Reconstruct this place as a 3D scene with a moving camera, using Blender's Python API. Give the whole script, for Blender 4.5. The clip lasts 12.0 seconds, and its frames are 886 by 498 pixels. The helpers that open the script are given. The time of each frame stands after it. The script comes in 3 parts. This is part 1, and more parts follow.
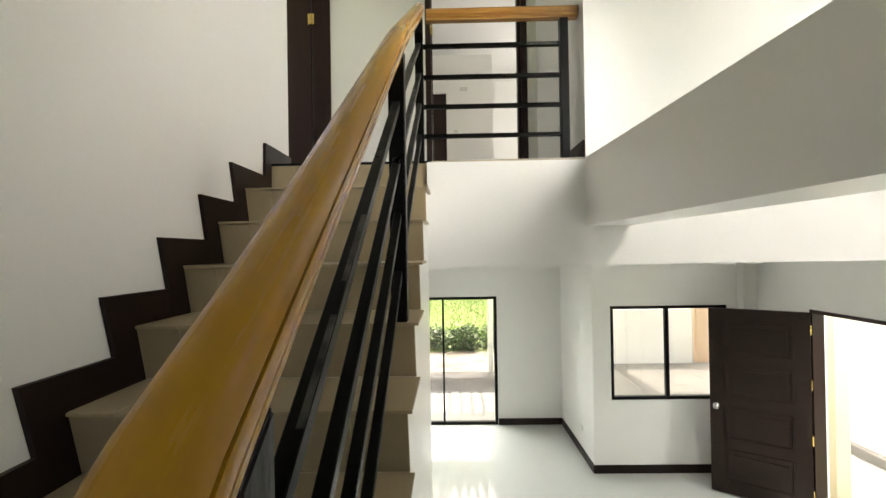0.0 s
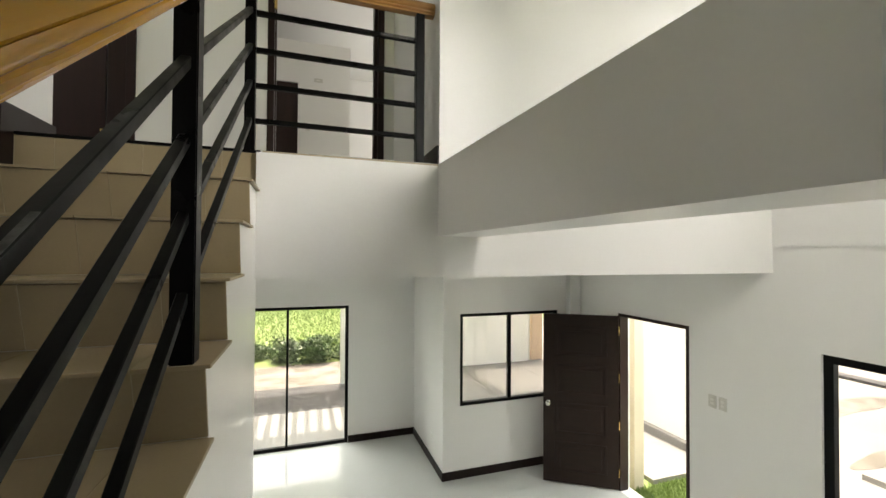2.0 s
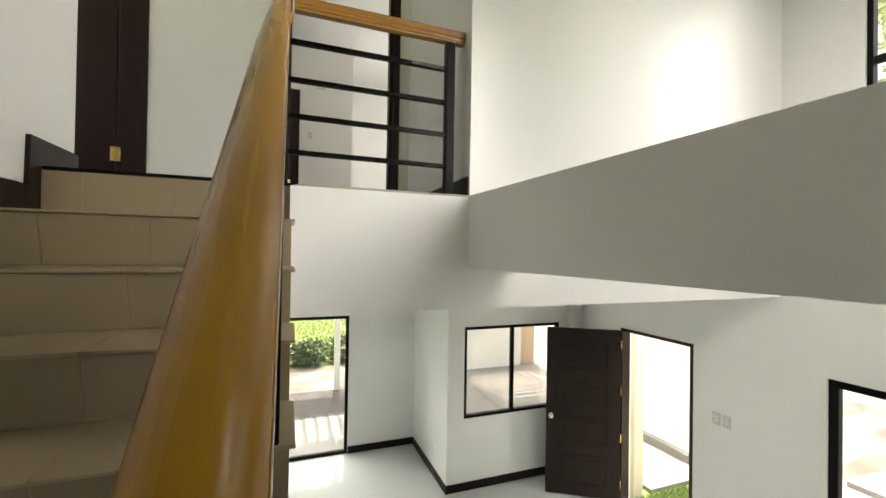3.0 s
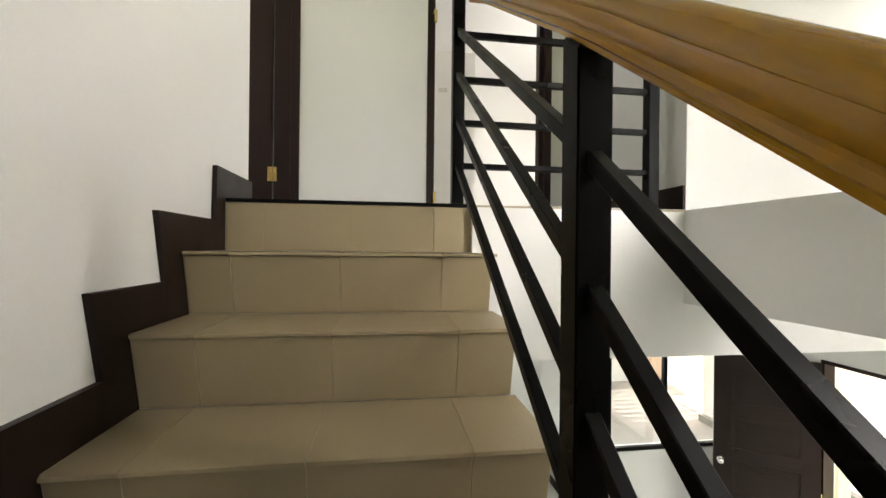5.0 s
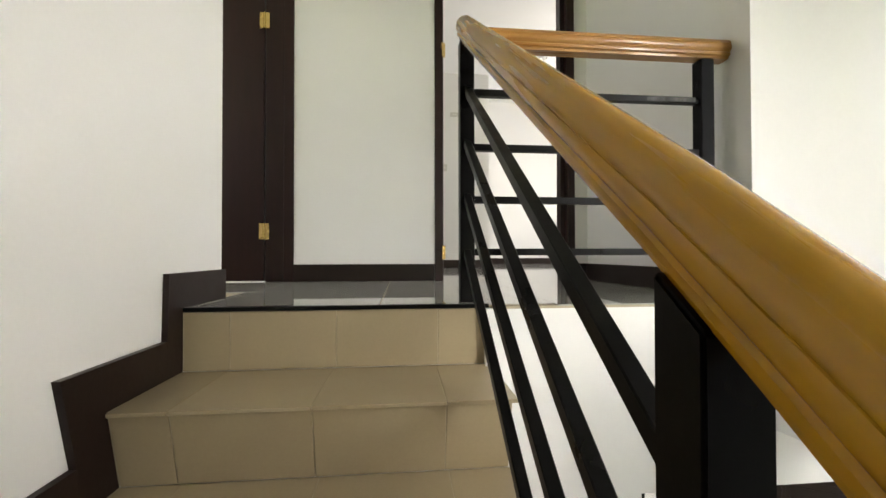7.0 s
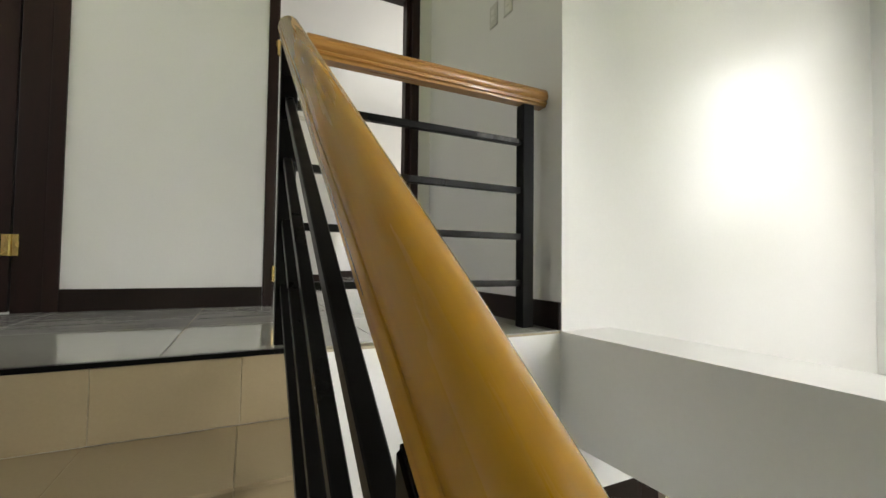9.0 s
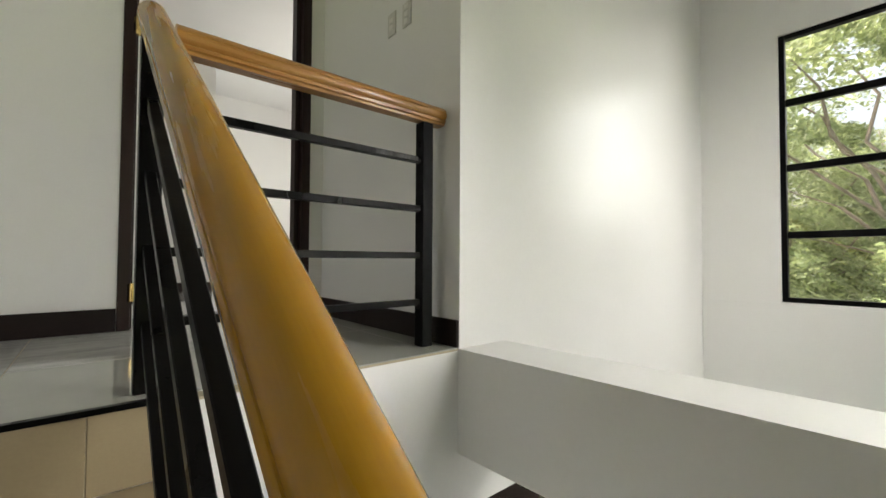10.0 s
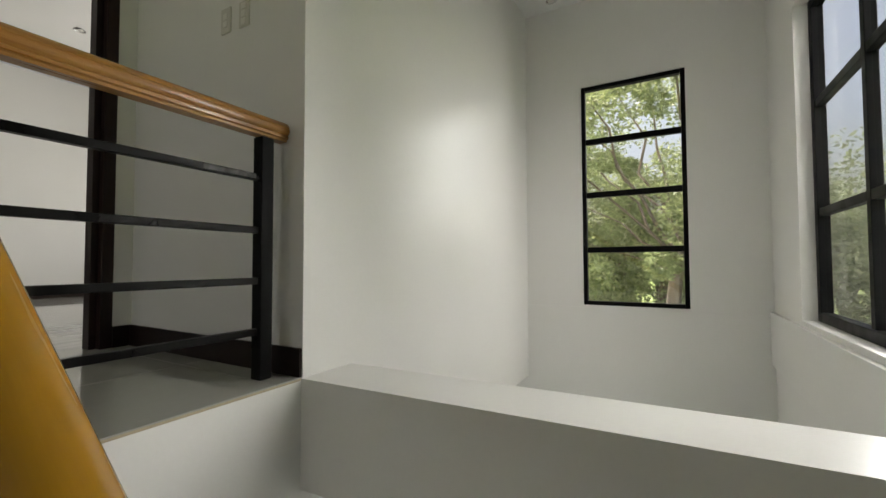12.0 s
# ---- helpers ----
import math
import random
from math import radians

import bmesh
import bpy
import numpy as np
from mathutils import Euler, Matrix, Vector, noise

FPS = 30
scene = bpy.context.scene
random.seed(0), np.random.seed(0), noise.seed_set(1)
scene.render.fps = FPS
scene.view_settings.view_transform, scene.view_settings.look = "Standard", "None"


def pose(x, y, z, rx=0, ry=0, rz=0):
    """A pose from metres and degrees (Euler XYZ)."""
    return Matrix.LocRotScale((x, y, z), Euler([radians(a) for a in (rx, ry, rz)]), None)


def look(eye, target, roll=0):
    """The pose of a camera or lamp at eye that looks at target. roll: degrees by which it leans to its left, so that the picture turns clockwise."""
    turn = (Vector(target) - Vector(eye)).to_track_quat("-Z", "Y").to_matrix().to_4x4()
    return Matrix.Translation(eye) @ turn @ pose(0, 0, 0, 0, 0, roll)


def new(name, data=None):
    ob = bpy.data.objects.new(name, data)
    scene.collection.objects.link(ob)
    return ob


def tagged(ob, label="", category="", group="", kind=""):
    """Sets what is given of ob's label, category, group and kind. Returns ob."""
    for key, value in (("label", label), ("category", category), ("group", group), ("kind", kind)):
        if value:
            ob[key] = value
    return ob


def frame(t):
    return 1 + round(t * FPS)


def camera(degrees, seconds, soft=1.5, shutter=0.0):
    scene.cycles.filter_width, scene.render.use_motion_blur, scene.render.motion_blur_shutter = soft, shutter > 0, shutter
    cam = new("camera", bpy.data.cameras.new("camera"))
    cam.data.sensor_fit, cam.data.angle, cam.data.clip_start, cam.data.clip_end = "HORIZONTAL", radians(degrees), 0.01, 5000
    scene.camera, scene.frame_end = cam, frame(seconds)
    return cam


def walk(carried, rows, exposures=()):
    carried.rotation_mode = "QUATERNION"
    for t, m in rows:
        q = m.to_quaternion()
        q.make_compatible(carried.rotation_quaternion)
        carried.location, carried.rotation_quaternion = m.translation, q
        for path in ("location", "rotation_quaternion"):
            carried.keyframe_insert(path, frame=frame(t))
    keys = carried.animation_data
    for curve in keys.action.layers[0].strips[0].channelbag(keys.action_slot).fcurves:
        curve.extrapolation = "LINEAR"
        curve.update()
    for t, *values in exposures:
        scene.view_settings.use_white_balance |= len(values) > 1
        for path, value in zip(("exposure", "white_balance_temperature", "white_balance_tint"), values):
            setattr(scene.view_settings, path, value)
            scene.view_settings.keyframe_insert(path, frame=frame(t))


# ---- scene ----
cam = camera(94.5, 12.0)
PATH = [
    (0, (1.115, -2.517, -0.56), (1.081, -0.518, -0.545), -0.9),
    (0.5, (1.163, -2.459, -0.586), (1.307, -0.464, -0.578), -0.7),
    (1, (1.225, -2.364, -0.609), (1.574, -0.395, -0.599), -0.6),
    (1.5, (1.253, -2.287, -0.592), (1.792, -0.361, -0.566), -0.0),
    (2, (1.224, -2.264, -0.528), (1.858, -0.367, -0.495), 0.3),
    (2.5, (1.122, -2.244, -0.432), (1.816, -0.369, -0.398), 0.4),
    (2.7, (1.066, -2.218, -0.387), (1.783, -0.351, -0.363), 0.6),
    (4.3, (0.685, -1.877, -0.254), (1.208, 0.053, -0.242), 1.3),
    (4.5, (0.67, -1.821, -0.262), (1.127, 0.126, -0.253), -0.1),
    (5, (0.633, -1.678, -0.184), (0.908, 0.303, -0.186), 0.6),
    (5.5, (0.611, -1.556, -0.128), (0.741, 0.44, -0.116), 0.6),
    (6, (0.579, -1.463, -0.002), (0.665, 0.535, 0.005), 0.8),
    (6.5, (0.617, -1.414, 0.087), (0.702, 0.584, 0.116), 0.1),
    (7, (0.708, -1.369, 0.17), (0.904, 0.621, 0.196), -0.1),
    (7.2, (0.711, -1.341, 0.177), (0.955, 0.644, 0.212), -0.0),
    (8.8, (0.772, -1.27, 0.247), (1.595, 0.552, 0.306), 1.0),
    (9, (0.831, -1.278, 0.257), (1.694, 0.525, 0.324), 0.7),
    (9.5, (0.835, -1.254, 0.296), (1.911, 0.432, 0.353), 0.4),
    (10, (0.831, -1.237, 0.348), (2.126, 0.286, 0.402), 0.3),
    (10.5, (0.838, -1.227, 0.391), (2.297, 0.14, 0.458), 0.3),
    (11, (0.83, -1.237, 0.415), (2.406, -0.008, 0.489), -0.0),
    (11.5, (0.834, -1.246, 0.42), (2.501, -0.143, 0.495), -0.2),
    (12, (0.84, -1.265, 0.429), (2.582, -0.285, 0.499), -0.2),
]
EXPOSURES = [(0, 2.25, 7200, 11), (0.7, 2.12, 7200, 11), (1.5, 1.75, 7200, 11), (2.5, 1.85, 7200, 11), (4.5, 2.3, 7150, 12), (7, 2.36, 7000, 12), (9, 1.98, 6900, 10), (10.5, 1.74, 6950, 10), (11, 1.68, 6950, 10), (12, 1.2, 7000, 10)]
walk(cam, [(t, look(e, g, r)) for t, e, g, r in PATH], EXPOSURES)

# ---- light ----
world = bpy.data.worlds.new("sky")
scene.world = world
world.use_nodes = True
wn = world.node_tree
sky = wn.nodes.new("ShaderNodeTexSky")
sky.sky_type = 'NISHITA'
sky.sun_disc = False
sky.sun_elevation = radians(66)
sky.sun_rotation = radians(8)
sky.dust_density = 10.0
sky.ozone_density = 0.0
sky.air_density = 1.0
wn.links.new(sky.outputs[0], wn.nodes["Background"].inputs[0])
wn.nodes["Background"].inputs[1].default_value = 0.15
sun = new("sun", bpy.data.lights.new("sun", 'SUN'))
sun.data.energy = 2.3
sun.data.angle = radians(0.5)
sun.data.color = (1.0, 0.975, 0.935)
sun.matrix_world = look((0.14 * 10, 0.98 * 10, 22), (0, 0, 0))


def opening_light(name, place, toward, width, height, watts, spread=180, color=(0.97, 0.985, 1.0)):
    """Sky light that enters by an opening, or added fill light: an area lamp in the opening's plane."""
    data = bpy.data.lights.new(name, 'AREA')
    data.shape, data.size, data.size_y, data.energy = 'RECTANGLE', width, height, watts
    data.color = color
    data.spread = radians(spread)
    ob = new(name, data)
    ob.matrix_world = look(place, toward)
    return ob


# sky light that reaches the openings, from above the lines of sight
opening_light("sky_window_east", (6.1, -1.95, 1.75), (3.0, 0.2, 0.6), 0.9, 1.7, 10)
opening_light("sky_window_east_high", (6.1, -0.96, 3.3), (3.6, -0.96, -0.2), 1.6, 1.4, 14)
opening_light("sky_window_south", (2.80, -2.09, 1.02), (0.5, -1.15, 0.25), 0.42, 1.75, 11, 110)
opening_light("sky_window_south_high", (2.9, -3.5, 2.4), (4.7, -1.2, 0.6), 1.2, 1.6, 17, 130)
opening_light("sky_front_door", (6.0, 1.2, -0.2), (4.2, 1.2, -2.6), 1.2, 1.2, 20, 180, (0.88, 0.965, 1.0))
opening_light("sky_glass_door", (6.0, -1.0, -0.80), (4.0, -1.0, -2.6), 1.6, 0.9, 25, 180, (0.88, 0.965, 1.0))
opening_light("sky_sliding_door", (1.0, 4.9, -0.95), (1.0, 3.0, -2.6), 1.8, 0.6, 26, 180, (0.88, 0.965, 1.0))
opening_light("sky_low_window", (3.7, 3.5, -0.95), (3.6, 2.0, -2.4), 1.5, 0.5, 15, 180, (0.88, 0.965, 1.0))
opening_light("sky_bedroom_window", (4.5, 3.45, 1.5), (2.0, 3.3, 0.8), 2.2, 1.3, 20)
# added fill lamp that brightens the hall from its unseen west end
opening_light("hall_fill_light", (-1.82, 0.80, 1.5), (1.9, 0.7, 0.9), 0.66, 1.15, 2.0)
# weak fill lamp added behind the half landing to lift the lower steps
opening_light("half_landing_fill_light", (1.1, -4.44, 0.5), (0.7, -1.5, -0.9), 1.1, 1.7, 0.6)


# ---- measures ----
FLOOR, CEIL2 = -3.246, 2.85          # ground floor; upper ceiling
W = 0.99                             # stair width
EAST, NORTH_HALL = 4.71, 1.277       # outer wall; hall wall
SOUTH = -1.911                       # wall with the tall window
RISE, GOING = 0.20, 0.2583
BEAM0, BEAM1 = 1.945, 2.204          # sides of the beam
SLIDE_Y, JOG_X, BAY_Y = 3.856, 2.812, 2.455


def nose(k):
    """The front of step k, counted down from the landing."""
    return 0.0 if k == 0 else -0.333 - (k - 1) * GOING


# ---- materials ----
def material(name, color, rough=0.5, metal=0.0, vary=0.06, scale=3.0, fine=60.0, bump=0.05, color2=None, spec=0.5, stretch=None, coat=0.0, rough_vary=0.08, contrast=1.0, tilt=0.0):
    m = bpy.data.materials.new(name)
    m.use_nodes = True
    nt = m.node_tree
    b = nt.nodes["Principled BSDF"]
    mp = nt.nodes.new("ShaderNodeMapping")
    geo = nt.nodes.new("ShaderNodeNewGeometry")
    if tilt:                         # turns the grain to run along a sloping rail
        turn = nt.nodes.new("ShaderNodeMapping")
        turn.inputs["Rotation"].default_value = (tilt, 0, 0)
        nt.links.new(geo.outputs["Position"], turn.inputs[0])
        nt.links.new(turn.outputs[0], mp.inputs[0])
    else:
        nt.links.new(geo.outputs["Position"], mp.inputs[0])
    if stretch:
        mp.inputs["Scale"].default_value = stretch
    n1 = nt.nodes.new("ShaderNodeTexNoise")
    n1.inputs["Scale"].default_value = scale
    n1.inputs["Detail"].default_value = 6
    n2 = nt.nodes.new("ShaderNodeTexNoise")
    n2.inputs["Scale"].default_value = fine
    n2.inputs["Detail"].default_value = 4
    nt.links.new(mp.outputs[0], n1.inputs["Vector"])
    nt.links.new(mp.outputs[0], n2.inputs["Vector"])
    mixf = nt.nodes.new("ShaderNodeMath")
    mixf.operation = 'MULTIPLY_ADD'
    mixf.inputs[1].default_value = 0.35
    nt.links.new(n2.outputs[0], mixf.inputs[0])
    half = nt.nodes.new("ShaderNodeMath")
    half.operation = 'MULTIPLY'
    half.inputs[1].default_value = 0.65
    nt.links.new(n1.outputs[0], half.inputs[0])
    nt.links.new(half.outputs[0], mixf.inputs[2])
    ramp = nt.nodes.new("ShaderNodeValToRGB")
    c = Vector(color)
    c2 = Vector(color2) if color2 else c * (1 - 2 * vary)
    ramp.color_ramp.elements[0].position = 0.5 - 0.2 / contrast
    ramp.color_ramp.elements[1].position = 0.5 + 0.2 / contrast
    ramp.color_ramp.elements[0].color = (*c2, 1)
    ramp.color_ramp.elements[1].color = (*(c if color2 else c * (1 + 0.3 * vary)), 1)
    nt.links.new(mixf.outputs[0], ramp.inputs[0])
    info = nt.nodes.new("ShaderNodeObjectInfo")
    hsv = nt.nodes.new("ShaderNodeHueSaturation")
    val = nt.nodes.new("ShaderNodeMapRange")
    val.inputs["To Min"].default_value = 1 - vary * 0.5
    val.inputs["To Max"].default_value = 1 + vary * 0.5
    nt.links.new(info.outputs["Random"], val.inputs[0])
    nt.links.new(val.outputs[0], hsv.inputs["Value"])
    nt.links.new(ramp.outputs[0], hsv.inputs["Color"])
    nt.links.new(hsv.outputs[0], b.inputs["Base Color"])
    rr = nt.nodes.new("ShaderNodeMapRange")
    rr.inputs["From Min"].default_value = 0.3
    rr.inputs["From Max"].default_value = 0.7
    rr.inputs["To Min"].default_value = max(0.02, rough - rough_vary)
    rr.inputs["To Max"].default_value = min(1, rough + rough_vary)
    nt.links.new(n1.outputs[0], rr.inputs[0])
    nt.links.new(rr.outputs[0], b.inputs["Roughness"])
    b.inputs["Metallic"].default_value = metal
    b.inputs["Specular IOR Level"].default_value = spec
    b.inputs["Coat Weight"].default_value = coat
    b.inputs["Coat Roughness"].default_value = 0.08
    if bump:
        bp = nt.nodes.new("ShaderNodeBump")
        bp.inputs["Strength"].default_value = bump
        bp.inputs["Distance"].default_value = 0.01
        nt.links.new(mixf.outputs[0], bp.inputs["Height"])
        nt.links.new(bp.outputs[0], b.inputs["Normal"])
    return m


WALL = material("white_wall_paint", (0.81, 0.80, 0.775), 0.42, spec=0.27, vary=0.02, scale=1.3, fine=90, bump=0.04, rough_vary=0.02)
PAINT_GLOSS = material("white_gloss_paint", (0.80, 0.79, 0.765), 0.30, vary=0.02, scale=1.2, fine=60, bump=0.03, rough_vary=0.02)
CEILING = material("ceiling_paint", (0.82, 0.82, 0.80), 0.6, vary=0.02, scale=1.5, fine=80, bump=0.03)
DARK_WOOD = material("dark_stained_wood", (0.026, 0.009, 0.007), 0.36, spec=0.3, vary=0.2, scale=4, fine=70, bump=0.1, color2=(0.013, 0.006, 0.005), stretch=(6, 6, 0.6))
DOOR_WOOD = material("dark_door_wood", (0.022, 0.0125, 0.009), 0.42, spec=0.2, vary=0.2, scale=5, fine=60, bump=0.15, color2=(0.013, 0.0075, 0.006), stretch=(1.0, 1.0, 9))
BASE_WOOD = material("dark_baseboard", (0.016, 0.008, 0.006), 0.4, spec=0.25, vary=0.2, scale=5, fine=60, bump=0.08)
HANDRAIL = material("varnished_handrail_wood", (0.42, 0.210, 0.011), 0.26, spec=0.3, vary=0.05, scale=2.2, fine=18, bump=0.02, color2=(0.37, 0.177, 0.009), stretch=(22, 0.8, 22), tilt=-0.63, coat=0.15, rough_vary=0.03)
HANDRAIL_X = material("varnished_rail_wood", (0.42, 0.21, 0.045), 0.34, vary=0.1, scale=3, fine=30, bump=0.05, color2=(0.30, 0.12, 0.02), stretch=(1.2, 26, 26), coat=0.4, contrast=1.4)
SMEARED = material("paint_smeared_steel", (0.012, 0.011, 0.010), 0.5, vary=0.3, scale=16, fine=70, bump=0.5, color2=(0.11, 0.11, 0.11), spec=0.3, stretch=(1, 1, 0.25), contrast=1.7)
IRON = material("black_painted_steel", (0.0035, 0.0032, 0.003), 0.34, vary=0.2, scale=9, fine=60, bump=0.06, rough_vary=0.10, spec=0.10)
ALU = material("black_window_frame", (0.005, 0.005, 0.0055), 0.4, spec=0.1, vary=0.1, scale=9, fine=90, bump=0.03)
TILE = material("beige_stair_tile", (0.355, 0.280, 0.170), 0.42, vary=0.06, scale=3.5, fine=120, bump=0.06)
GROUT = material("tile_grout", (0.47, 0.40, 0.28), 0.9, vary=0.1, scale=30, fine=200, bump=0.1)
FLOOR_G = material("white_polished_floor", (0.52, 0.53, 0.505), 0.05, spec=0.75, vary=0.02, scale=1.2, fine=20, bump=0.0, rough_vary=0.02)
FLOOR_U = material("grey_veined_tile", (0.46, 0.45, 0.42), 0.05, vary=0.08, scale=2.0, fine=18, bump=0.0, color2=(0.32, 0.31, 0.295), stretch=(1.6, 8, 1), contrast=1.6, rough_vary=0.04)
FLOOR_P = material("polished_beige_grey_tile", (0.40, 0.395, 0.355), 0.035, spec=0.8, vary=0.03, scale=1.5, fine=25, bump=0.0, rough_vary=0.015)
BRASS = material("brass", (0.78, 0.56, 0.22), 0.25, metal=1.0, vary=0.1, bump=0.02)
STEEL = material("satin_steel", (0.62, 0.61, 0.59), 0.25, metal=1.0, vary=0.05, bump=0.0)
PLATE = material("switch_plate_plastic", (0.62, 0.60, 0.55), 0.35, vary=0.02, bump=0.0)
CONCRETE = material("pale_concrete", (0.25, 0.24, 0.225), 0.85, vary=0.12, scale=1.2, fine=40, bump=0.2)
GRAVEL = material("grey_gravel", (0.10, 0.098, 0.098), 0.9, vary=0.3, scale=16, fine=60, bump=0.8, color2=(0.015, 0.015, 0.016), contrast=1.8)
GRASS_GROUND = material("grass_ground", (0.19, 0.26, 0.08), 0.9, vary=0.3, scale=1.6, fine=40, bump=0.6, color2=(0.17, 0.23, 0.06), contrast=1.4)
DIRT = material("pale_dirt", (0.22, 0.195, 0.175), 0.95, vary=0.2, scale=2.5, fine=50, bump=0.5, color2=(0.10, 0.09, 0.07), contrast=2.2)
# color2 paints the shaded gaps of the crowns into the leaf colour
LEAF = material("leaf_green", (0.28, 0.34, 0.17), 0.35, vary=0.4, scale=2.2, fine=12, bump=0.0, color2=(0.025, 0.048, 0.018), contrast=2.4)
leaf_nt = LEAF.node_tree
tr = leaf_nt.nodes.new("ShaderNodeBsdfTranslucent")
tr.inputs["Color"].default_value = (0.50, 0.57, 0.28, 1)
mx = leaf_nt.nodes.new("ShaderNodeMixShader")
mx.inputs[0].default_value = 0.38
leaf_nt.links.new(leaf_nt.nodes["Principled BSDF"].outputs[0], mx.inputs[1])
leaf_nt.links.new(tr.outputs[0], mx.inputs[2])
leaf_nt.links.new(mx.outputs[0], leaf_nt.nodes["Material Output"].inputs[0])
BUSH = material("dark_shrub_leaf", (0.10, 0.17, 0.05), 0.45, vary=0.4, scale=2.5, fine=14, bump=0.0, color2=(0.025, 0.055, 0.018), contrast=1.8)
GRASS = material("grass_blade", (0.21, 0.29, 0.085), 0.6, vary=0.3, scale=1.5, fine=12, bump=0.0, color2=(0.17, 0.25, 0.07))
BARK = material("bark", (0.24, 0.20, 0.16), 0.9, vary=0.25, scale=6, fine=40, bump=0.6)
PEACH = material("peach_wall_paint", (0.62, 0.47, 0.34), 0.7, vary=0.05, scale=2, fine=50, bump=0.05)
YELLOW = material("cream_post_paint", (0.70, 0.62, 0.46), 0.7, vary=0.05, scale=2, fine=50, bump=0.05)

GLASS = bpy.data.materials.new("window_glass")
GLASS.use_nodes = True
gb = GLASS.node_tree.nodes["Principled BSDF"]
gb.inputs["Transmission Weight"].default_value = 1.0
gb.inputs["Roughness"].default_value = 0.0
gb.inputs["IOR"].default_value = 1.45
gb.inputs["Base Color"].default_value = (0.97, 0.985, 0.975, 1)


# ---- helpers of the builder ----
def add_box(bm, lo, hi, bevel=0.0):
    lo, hi = Vector(lo), Vector(hi)
    r = bmesh.ops.create_cube(bm, size=1.0)
    for v in r["verts"]:
        v.co = Vector((lo[i] + (v.co[i] + 0.5) * (hi[i] - lo[i]) for i in range(3)))
    if bevel:
        edges = list({e for v in r["verts"] for e in v.link_edges})
        bmesh.ops.bevel(bm, geom=edges, offset=bevel, segments=2, affect='EDGES', profile=0.6)


def mesh_of(name, bm, mat, smooth=False):
    bmesh.ops.recalc_face_normals(bm, faces=bm.faces[:])
    me = bpy.data.meshes.new(name)
    bm.to_mesh(me)
    bm.free()
    me.materials.append(mat)
    if smooth:
        for p in me.polygons:
            p.use_smooth = True
    return me


def part(name, bm, mat, parent=None, label="", smooth=False):
    """One mesh object, under a thing or a part."""
    ob = new(name, mesh_of(name, bm, mat, smooth))
    if parent:
        ob.parent = parent
    if label:
        tagged(ob, label)
    return ob


def boxed(name, lo, hi, mat, parent=None, bevel=0.0, label=""):
    bm = bmesh.new()
    add_box(bm, lo, hi, bevel)
    return part(name, bm, mat, parent, label)


def thing(name, place=(0, 0, 0), label="", category="", group="", kind=""):
    ob = new(name)
    ob.empty_display_size = 0.1
    ob.location = place
    tagged(ob, label, category, group, kind)
    return ob


def wall(name, lo, hi, holes, mat, label, category="wall"):
    """A wall block from lo to hi with holes (lo, hi) that go through it."""
    cuts = []
    for i in range(3):
        c = {lo[i], hi[i]}
        for a, b in holes:
            c |= {v for v in (a[i], b[i]) if lo[i] < v < hi[i]}
        cuts.append(sorted(c))
    nx, ny, nz = (len(c) - 1 for c in cuts)

    def solid(i, j, k):
        if not (0 <= i < nx and 0 <= j < ny and 0 <= k < nz):
            return False
        p = [(cuts[a][n] + cuts[a][n + 1]) / 2 for a, n in enumerate((i, j, k))]
        return not any(all(a[q] < p[q] < b[q] for q in range(3)) for a, b in holes)

    bm = bmesh.new()
    seen = {}

    def vert(i, j, k):
        if (i, j, k) not in seen:
            seen[i, j, k] = bm.verts.new((cuts[0][i], cuts[1][j], cuts[2][k]))
        return seen[i, j, k]

    sides = (((-1, 0, 0), ((0, 0, 0), (0, 0, 1), (0, 1, 1), (0, 1, 0))), ((1, 0, 0), ((1, 0, 0), (1, 1, 0), (1, 1, 1), (1, 0, 1))),
             ((0, -1, 0), ((0, 0, 0), (1, 0, 0), (1, 0, 1), (0, 0, 1))), ((0, 1, 0), ((0, 1, 0), (0, 1, 1), (1, 1, 1), (1, 1, 0))),
             ((0, 0, -1), ((0, 0, 0), (0, 1, 0), (1, 1, 0), (1, 0, 0))), ((0, 0, 1), ((0, 0, 1), (1, 0, 1), (1, 1, 1), (0, 1, 1))))
    for i in range(nx):
        for j in range(ny):
            for k in range(nz):
                if solid(i, j, k):
                    for d, corners in sides:
                        if not solid(i + d[0], j + d[1], k + d[2]):
                            bm.faces.new([vert(i + a, j + b, k + c) for a, b, c in corners])
    ob = part(name, bm, mat)
    return tagged(ob, label, category, kind="structure")


def prism(bm, outline, axis, a, b):
    """Extrudes a closed outline of two coordinates along an axis (0: x, 1: y, 2: z) from a to b."""
    def at(p, v):
        q = list(p)
        q.insert(axis, v)
        return q
    first = [bm.verts.new(at(p, a)) for p in outline]
    last = [bm.verts.new(at(p, b)) for p in outline]
    n = len(outline)
    bm.faces.new(first)
    bm.faces.new(last[::-1])
    for i in range(n):
        bm.faces.new((first[i], last[i], last[(i + 1) % n], first[(i + 1) % n]))


# ---- structure: outer and inner walls ----
T = 0.16
wall("wall_east", (EAST, SOUTH - 0.24, FLOOR - 0.1), (EAST + T, BAY_Y + T, CEIL2 + 0.1),
     [((EAST - 1, 0.719, FLOOR), (EAST + 1, 1.655, -1.19)),
      ((EAST - 1, -1.80, FLOOR + 0.02), (EAST + 1, -0.342, -1.213)),
      ((EAST - 1, -1.377, 0.05), (EAST + 1, -0.547, 2.045))], WALL, "white painted outer wall with front door and windows")
